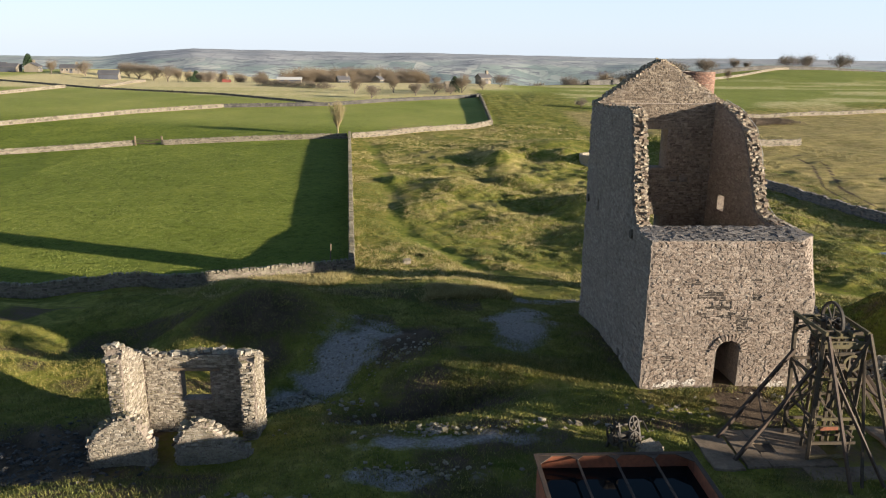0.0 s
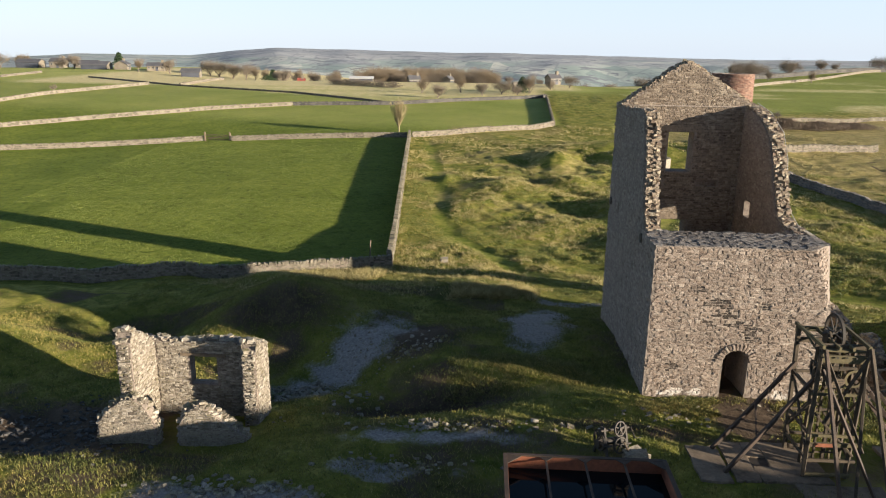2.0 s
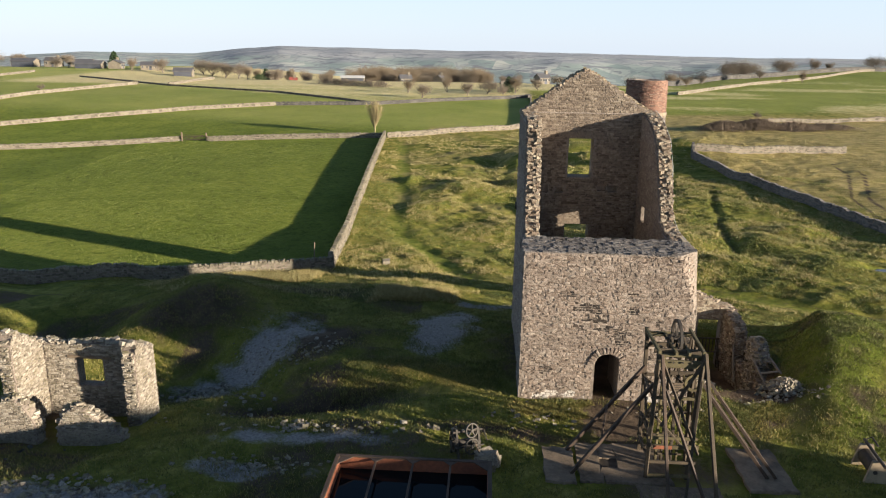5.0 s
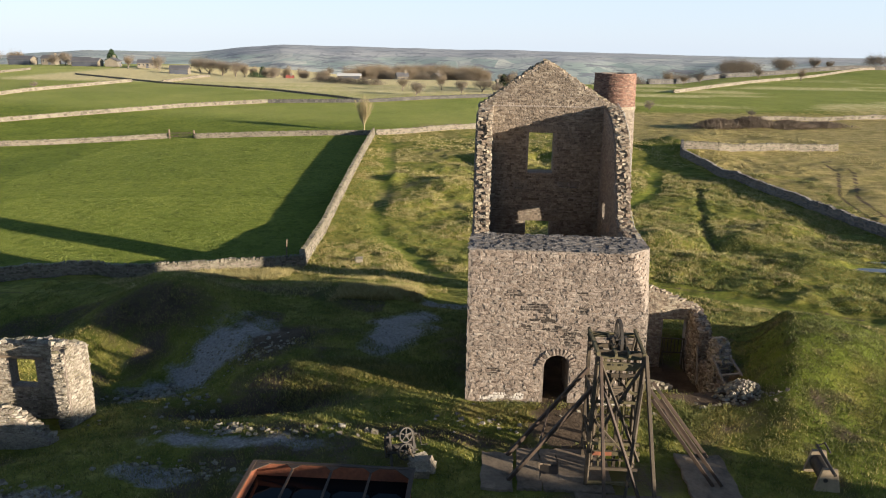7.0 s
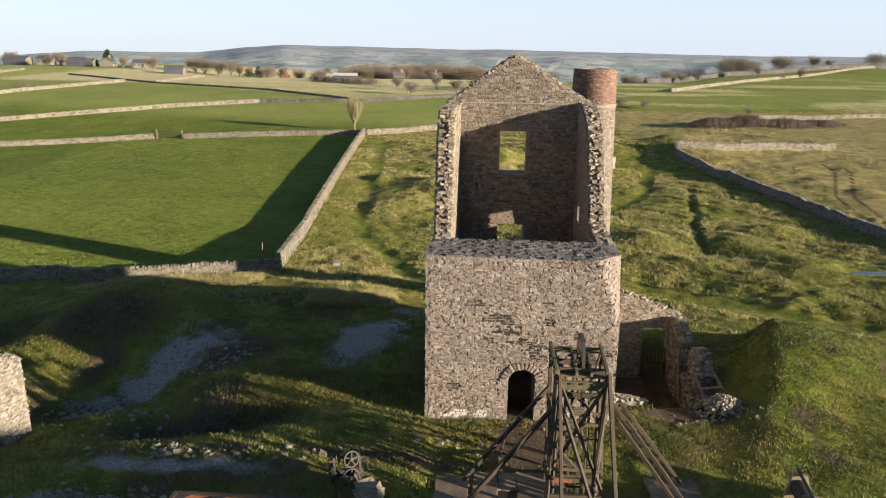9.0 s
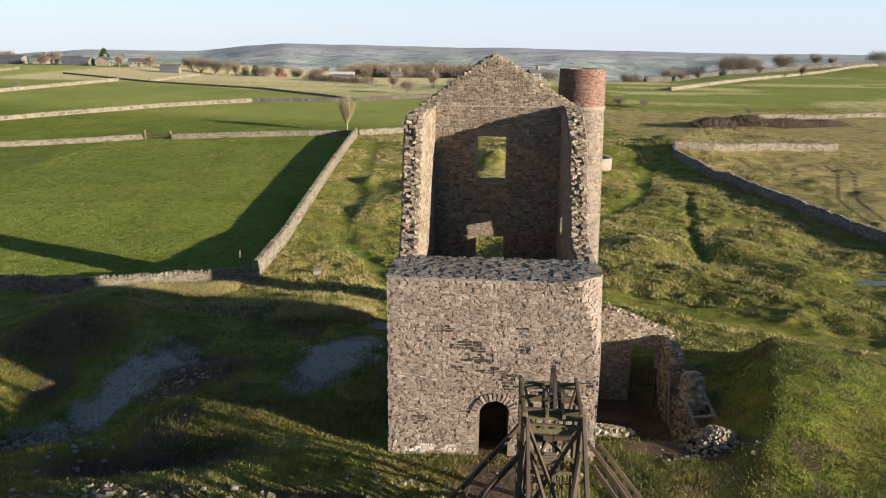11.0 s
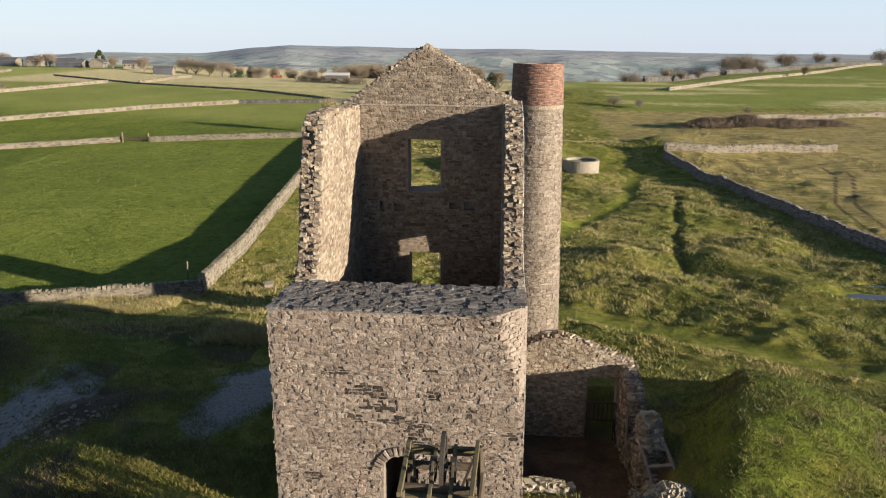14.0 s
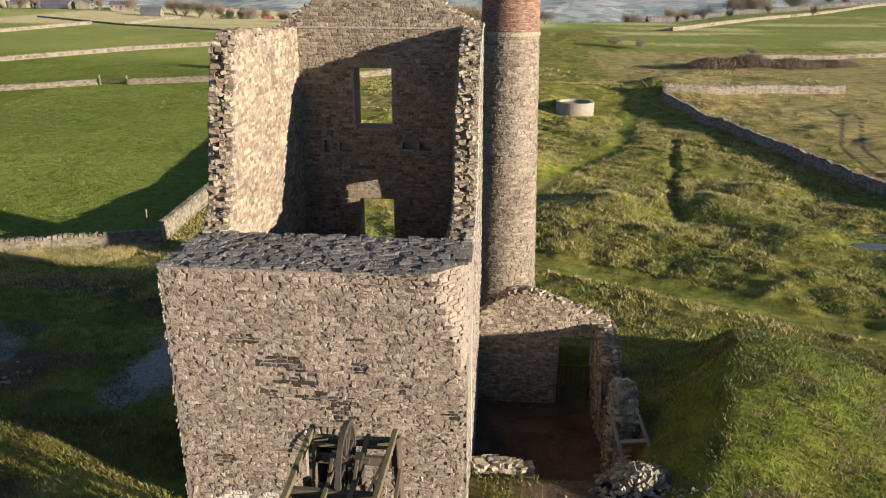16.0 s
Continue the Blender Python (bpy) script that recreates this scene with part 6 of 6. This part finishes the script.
# ---- far hills ----
def hill_mat():
    m, nt, ln, bs = nodes_of("hazed_distant_moor")
    pos = world_pos(nt)
    vor = nt.new("ShaderNodeTexVoronoi")
    vor.inputs["Scale"].default_value = 0.012
    mp = nt.new("ShaderNodeMapping")
    mp.inputs["Scale"].default_value = (1.0, 0.4, 0.4)
    ln.new(pos, mp.inputs[0])
    ln.new(mp.outputs[0], vor.inputs["Vector"])
    edge = nt.new("ShaderNodeTexVoronoi")
    edge.feature = "DISTANCE_TO_EDGE"
    edge.inputs["Scale"].default_value = 0.014
    ln.new(mp.outputs[0], edge.inputs["Vector"])
    # pale grey-blue field, moor and wood colours carry the distance haze
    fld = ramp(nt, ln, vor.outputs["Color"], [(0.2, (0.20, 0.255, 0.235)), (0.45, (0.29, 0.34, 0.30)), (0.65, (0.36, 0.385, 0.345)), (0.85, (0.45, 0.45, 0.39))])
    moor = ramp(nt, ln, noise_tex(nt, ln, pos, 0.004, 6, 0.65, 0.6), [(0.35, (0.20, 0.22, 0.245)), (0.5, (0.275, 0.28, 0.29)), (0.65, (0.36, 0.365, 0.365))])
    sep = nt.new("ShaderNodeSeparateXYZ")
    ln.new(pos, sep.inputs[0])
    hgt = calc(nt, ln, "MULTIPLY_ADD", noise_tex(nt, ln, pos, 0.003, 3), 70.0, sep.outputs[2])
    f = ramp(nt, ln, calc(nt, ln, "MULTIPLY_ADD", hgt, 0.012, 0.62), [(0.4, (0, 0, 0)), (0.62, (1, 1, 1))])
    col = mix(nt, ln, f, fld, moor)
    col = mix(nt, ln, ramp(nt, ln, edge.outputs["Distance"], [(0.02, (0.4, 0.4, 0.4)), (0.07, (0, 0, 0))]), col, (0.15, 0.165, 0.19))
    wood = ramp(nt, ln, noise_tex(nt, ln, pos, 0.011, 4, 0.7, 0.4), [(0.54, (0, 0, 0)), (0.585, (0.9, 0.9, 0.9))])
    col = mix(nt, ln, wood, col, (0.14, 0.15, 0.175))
    ln.new(col, bs.inputs["Base Color"])
    bs.inputs["Roughness"].default_value = 1.0
    return m


us = np.linspace(-62, 62, 200)
ds = np.geomspace(1350, 4700, 60)
UU, DD = np.meshgrid(us, ds)
HX, HY = DD * np.sin(np.radians(UU)), DD * np.cos(np.radians(UU))
ridge = np.interp(UU, [-60, -34.6, -29.4, -22, -18.5, -15.8, -9.8, -2.7, 1.5, 6.1, 16.4, 27.7, 60], [-85, -82, -52, -58, -23, -8, -16, -26, -22, -29, -39, -33, -40]) + 3 * flat_noise(UU, UU, 4, 3)
HZ = -118 + (ridge + 118) * smooth(1500, 3400, DD + 260 * flat_noise(UU, DD / 300, 9, 4)) + 16 * flat_noise(HX, HY, 420, 6) * smooth(1400, 2200, DD) * (1 - smooth(2800, 3600, DD))
n0, n1 = HX.shape
ii = np.arange(n0 * n1).reshape(n0, n1)
me = bpy.data.meshes.new("hills")
me.from_pydata(np.stack([HX, HY, HZ], -1).reshape(-1, 3).tolist(), [], np.stack([ii[:-1, :-1], ii[:-1, 1:], ii[1:, 1:], ii[1:, :-1]], -1).reshape(-1, 4).tolist())
me.polygons.foreach_set("use_smooth", [True] * len(me.polygons))
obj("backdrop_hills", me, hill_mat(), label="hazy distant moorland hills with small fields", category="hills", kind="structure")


# ---- grass, leafy weeds and loose stones ----
M_BLADE, _nt, _ln, _bs = nodes_of("grass_blades")
_c = ramp(_nt, _ln, rand_of(_nt, True), [(0, (0.065, 0.08, 0.015)), (0.45, (0.14, 0.14, 0.027)), (0.8, (0.24, 0.21, 0.052)), (1, (0.36, 0.30, 0.12))])
_b = ramp(_nt, _ln, noise_tex(_nt, _ln, world_pos(_nt), 0.25, 4), [(0.35, (0.6, 0.75, 0.5)), (0.65, (1.3, 1.15, 1.1))])
_ln.new(mix(_nt, _ln, 0.8, _c, _b, "MULTIPLY"), _bs.inputs["Base Color"])
_bs.inputs["Roughness"].default_value = 0.75
M_STRAWB, _nt, _ln, _bs = nodes_of("dry_tussock_blades")
_ln.new(ramp(_nt, _ln, rand_of(_nt, True), [(0, (0.18, 0.15, 0.05)), (0.6, (0.36, 0.295, 0.115)), (1, (0.50, 0.42, 0.20))]), _bs.inputs["Base Color"])
_bs.inputs["Roughness"].default_value = 0.8
M_WEED, _nt, _ln, _bs = nodes_of("leafy_weeds")
_ln.new(ramp(_nt, _ln, rand_of(_nt, True), [(0, (0.085, 0.115, 0.018)), (0.6, (0.20, 0.21, 0.036)), (0.85, (0.30, 0.275, 0.06)), (1, (0.42, 0.36, 0.14))]), _bs.inputs["Base Color"])
_bs.inputs["Roughness"].default_value = 0.6


def keep_clear(x, y):
    """True where blades may stand."""
    house_in = (x > -.15) & (x < 8) & (y > -.1) & (y < 12.8)
    pit = (x > 7.5) & (x < 13.4) & (y > 2.3) & (y < 11.6)
    slab = (x > .7) & (x < 10.3) & (y > -7.2) & (y < -3.8)
    hut_in = (x > -24) & (x < -17) & (y > -4.2) & (y < -.5)
    tank_in = (x > -6.8) & (x < -1.3) & (y > -14) & (y < -9.4)
    chim = (np.hypot(x - CX, y - CY) < 1.8) | (np.hypot((x - 34.2) / 3.0, (y - 31.8) / 0.9) < 1) | (np.hypot((x - 35.6) / 1.4, (y - 35.2) / 0.5) < 1)
    return ~(house_in | pit | slab | hut_in | tank_in | chim)


def bare(x, y):
    g = np.maximum.reduce([blob(x, y, -4.3, 10.0, 1.7, 4.4, -8), blob(x, y, -14.7, 7.5, 3.7, 1.9, 62), blob(x, y, -17.4, 5.4, 1.6, 1.0), blob(x, y, -27, -3, 6, 4),
                           blob(x, y, -9.5, -4.5, 3.2, .6), blob(x, y, -16.5, -9.6, 4, 1.0), blob(x, y, 4.2, -1.9, 1.6, 2.2), blob(x, y, 11.6, 1.2, 2.4, 1.0), .8 * blob(x, y, -11, 7.4, 2.5, 2.5)])
    return g + .25 * flat_noise(x, y, 1.1, 8) > .62


def blades(rg, x, y, per, length, width, lean, tuft):
    """per blades round each tuft place, each a bent sliver of two triangles."""
    n = len(x) * per
    r = np.repeat(tuft, per)
    cx = np.repeat(x, per) + rg.normal(0, 1, n) * r
    cy = np.repeat(y, per) + rg.normal(0, 1, n) * r
    cz = height(cx, cy) - .02
    ln = np.repeat(length, per) * rg.uniform(.5, 1.2, n)
    t = rg.uniform(0, 2 * np.pi, n)
    away = np.arctan2(cy - np.repeat(y, per), cx - np.repeat(x, per))
    dx, dy = np.cos(away) * lean + .3 * np.cos(t), np.sin(away) * lean + .3 * np.sin(t)
    w = width * rg.uniform(.6, 1.3, n)
    sx, sy = -np.sin(t) * w, np.cos(t) * w
    base = np.stack([cx, cy, cz], 1)
    tip = base + np.stack([dx, dy, np.full(n, .9)], 1) * ln[:, None]
    s = np.stack([sx, sy, np.zeros(n)], 1)
    v = np.stack([base - s, base + s, tip], 1).reshape(-1, 3)
    return v, np.arange(3 * n).reshape(-1, 3)


def scatter(rg, x0, x1, y0, y1, n):
    return rg.uniform(x0, x1, n), rg.uniform(y0, y1, n)


def grass(name, seed, areas, per, length, width, lean, tuft, mat, label, where):
    rg = np.random.default_rng(seed)
    vs, fs, k = [], [], 0
    for x0, x1, y0, y1, n in areas:
        x, y = scatter(rg, x0, x1, y0, y1, n)
        ok = keep_clear(x, y) & ~bare(x, y) & where(x, y)
        x, y = x[ok], y[ok]
        sc = rg.uniform(.6, 1.4, len(x))
        v, f = blades(rg, x, y, per, length * sc, width, lean, tuft * sc)
        vs.append(v)
        fs.append(f + k)
        k += len(v)
    return obj(name, fast_mesh(name, np.concatenate(vs), np.concatenate(fs)), mat, label=label, category="grass", kind="stuff")


rough_land = lambda x, y: (in_fields(x, y) < .4) & (along(x, y, PATH_M) > 1.0) & (along(x, y, TRACK) > 1.7) & (along(x, y, PATH_R) > 1.0)
grass("rough_grass", 31, [(-40, 28, -14, 16, 60000), (-34, 44, 16, 40, 34000), (-22, 46, 40, 75, 22000), (-24, 40, 75, 130, 9000)], 7, .15, .014, .45, .10, M_BLADE, "short rough pasture grass over the mounds", rough_land)
grass("dry_tussocks", 32, [(-30, 40, 16, 75, 17000), (-24, 60, 75, 130, 7000)], 13, .3, .02, .5, .12, M_STRAWB, "pale dry grass tussocks", lambda x, y: rough_land(x, y) & (flat_noise(x, y, 9, 12) > -.08))
grass("leafy_weeds", 33, [(12, 44, 20, 70, 12000), (-20, 8, 34, 75, 6000)], 14, .15, .03, 1.0, .14, M_WEED, "low leafy green weeds and nettles", lambda x, y: rough_land(x, y) & (flat_noise(x, y, 7, 15) > .1))

grass("weed_clumps", 34, [(12, 44, 14, 75, 8200), (-20, 12, 34, 80, 5200)], 26, .17, .03, 1.0, .24, M_WEED, "bushy clumps of green weeds on rough pasture", lambda x, y: rough_land(x, y) & (flat_noise(x, y, 5, 17) > -.05))
M_LUSH, _nt, _ln, _bs = nodes_of("lush_turf_blades")
_ln.new(ramp(_nt, _ln, rand_of(_nt, True), [(0, (0.04, 0.05, 0.010)), (0.6, (0.085, 0.09, 0.018)), (0.9, (0.145, 0.135, 0.032)), (1, (0.24, 0.20, 0.07))]), _bs.inputs["Base Color"])
_bs.inputs["Roughness"].default_value = 0.8
grass("heap_turf", 37, [(14.5, 34, -8, 13, 3600)], 22, .12, .014, .8, .2, M_LUSH, "short leafy dark green turf over the spoil heap", lambda x, y: flat_noise(x, y, 2.5, 23) > -.35)
grass("wall_foot_grass", 35, [(-.3, 3.3, -1.7, -.2, 900), (4.7, 7.6, -1.6, -.2, 700), (8.3, 11.8, -2.4, .6, 900), (-9, -1, 1.0, 4.2, 1600)], 18, .15, .013, .7, .11, M_BLADE, "longer tufted grass at the foot of the wall", lambda x, y: flat_noise(x, y, 1.6, 21) > -.3)
grass("bank_tussocks", 38, [(-27, -16, 24.5, 31, 1500), (-9.5, -4, 16.6, 19.6, 800)], 22, .42, .02, .7, .2, M_STRAWB, "tall tawny grass on the bank below the wall", lambda x, y: flat_noise(x, y, 1.3, 29) > -.2)
M_FIELD, _nt, _ln, _bs = nodes_of("field_grass_blades")
_ln.new(ramp(_nt, _ln, rand_of(_nt, True), [(0, (0.09, 0.125, 0.017)), (0.6, (0.18, 0.21, 0.032)), (1, (0.27, 0.285, 0.065))]), _bs.inputs["Base Color"])
_bs.inputs["Roughness"].default_value = 0.8
grass("field_grass", 36, [(-62, -14, 20, 60, 26000), (-70, -16, 60, 112, 16000)], 6, .11, .022, .6, .14, M_FIELD, "short grazed green field grass", lambda x, y: in_fields(x, y) > .9)
# loose stones on bare ground
def litter(name, mat, label, heaps):
    a = Acc()
    for cx, cy, rx, ry, n, big in heaps:
        for _ in range(n):
            x, y = cx + rng.normal(0, .6) * rx, cy + rng.normal(0, .6) * ry
            s = big * rng.uniform(.2, 1.0) ** 2
            rubble_block(rng, a, A((x, y, ground_z(x, y) + s * .15)), A((s * 1.3, s, s * .6)), rng.uniform(-.6, .6, 3))
    obj(name, a, mat, label=label, category="stones", kind="stuff")


litter("loose_stones", M_PALE, "scattered loose pale limestone pieces on bare earth",
       ((-17.0, 3.6, 1.5, .8, 160, .32), (-9.6, -3.8, 2.6, .4, 70, .2), (-16.6, -8.8, 2.6, .7, 260, .24), (-5, -3.2, 1.8, .5, 30, .3), (0.5, -2.2, 2, .9, 40, .2),
        (11.2, .6, 1.4, .5, 30, .18), (13.6, .8, 1.0, .5, 40, .16), (-13.2, 1.5, 1.4, 1.6, 40, .24), (-9.8, -3.4, .6, .4, 60, .25), (6, -1.0, 3, .4, 40, .22), (1.6, -.25, 1.3, .1, 14, .16), (-12, -1, 4, 2, 50, .2)))
litter("shale_waste", M_DARKW, "dark grey slope of broken mine waste", ((-27, -3, 4.5, 3, 900, .22),))
litter("spoil_stones", M_PALE, "small grey stones strewn over bare spoil",
       ((-14.8, 7.4, 1.6, 3, 420, .12), (-4.3, 10, 1.4, 3, 160, .08), (-11.5, 6, 1.6, 1.4, 120, .2), (-10.5, -6.6, 2.4, .5, 120, .2), (-17.2, 4.6, 1.3, 1.0, 220, .3)))

# shallow ponds
M_POND, _nt, _ln, _bs = nodes_of("pond_water")
_bs.inputs["Base Color"].default_value, _bs.inputs["Roughness"].default_value, _bs.inputs["IOR"].default_value = (0.02, 0.022, 0.02, 1), 0.04, 1.33
for px, py, rx, ry, pz in PONDS:
    v = [(px + rx * (.85 + .2 * math.sin(3 * t + px)) * math.cos(t), py + ry * (.8 + .12 * math.cos(2 * t)) * math.sin(t), pz) for t in np.linspace(0, 2 * math.pi, 40, endpoint=False)]
    obj("pond_water", Acc().add(v, [tuple(range(40))]), M_POND, label="shallow puddle of still water in the grass", category="pond", kind="structure")


# ---- single facing stones ----
BLOCKS = {}
for owner, mat, mats in PIECES:
    for k, m in enumerate(mats[:300]):
        key = (mat.name, k % 24)
        if key not in BLOCKS:
            BLOCKS[key] = Acc().add(stone_v(rng, 2.6), STONE_F).mesh("stone")
            BLOCKS[key].materials.append(mat)
        s = new("stone", BLOCKS[key])
        s.parent = owner
        s.matrix_basis = m
    rest = Acc()
    for m in mats[300:]:
        v = stone_v(rng)
        rest.add([tuple(m @ Vector(p)) for p in v], STONE_F)
    if rest.v:
        part("facing", rest, M_FRONT if mat is M_STONE_P else mat, owner, kind="stuff")
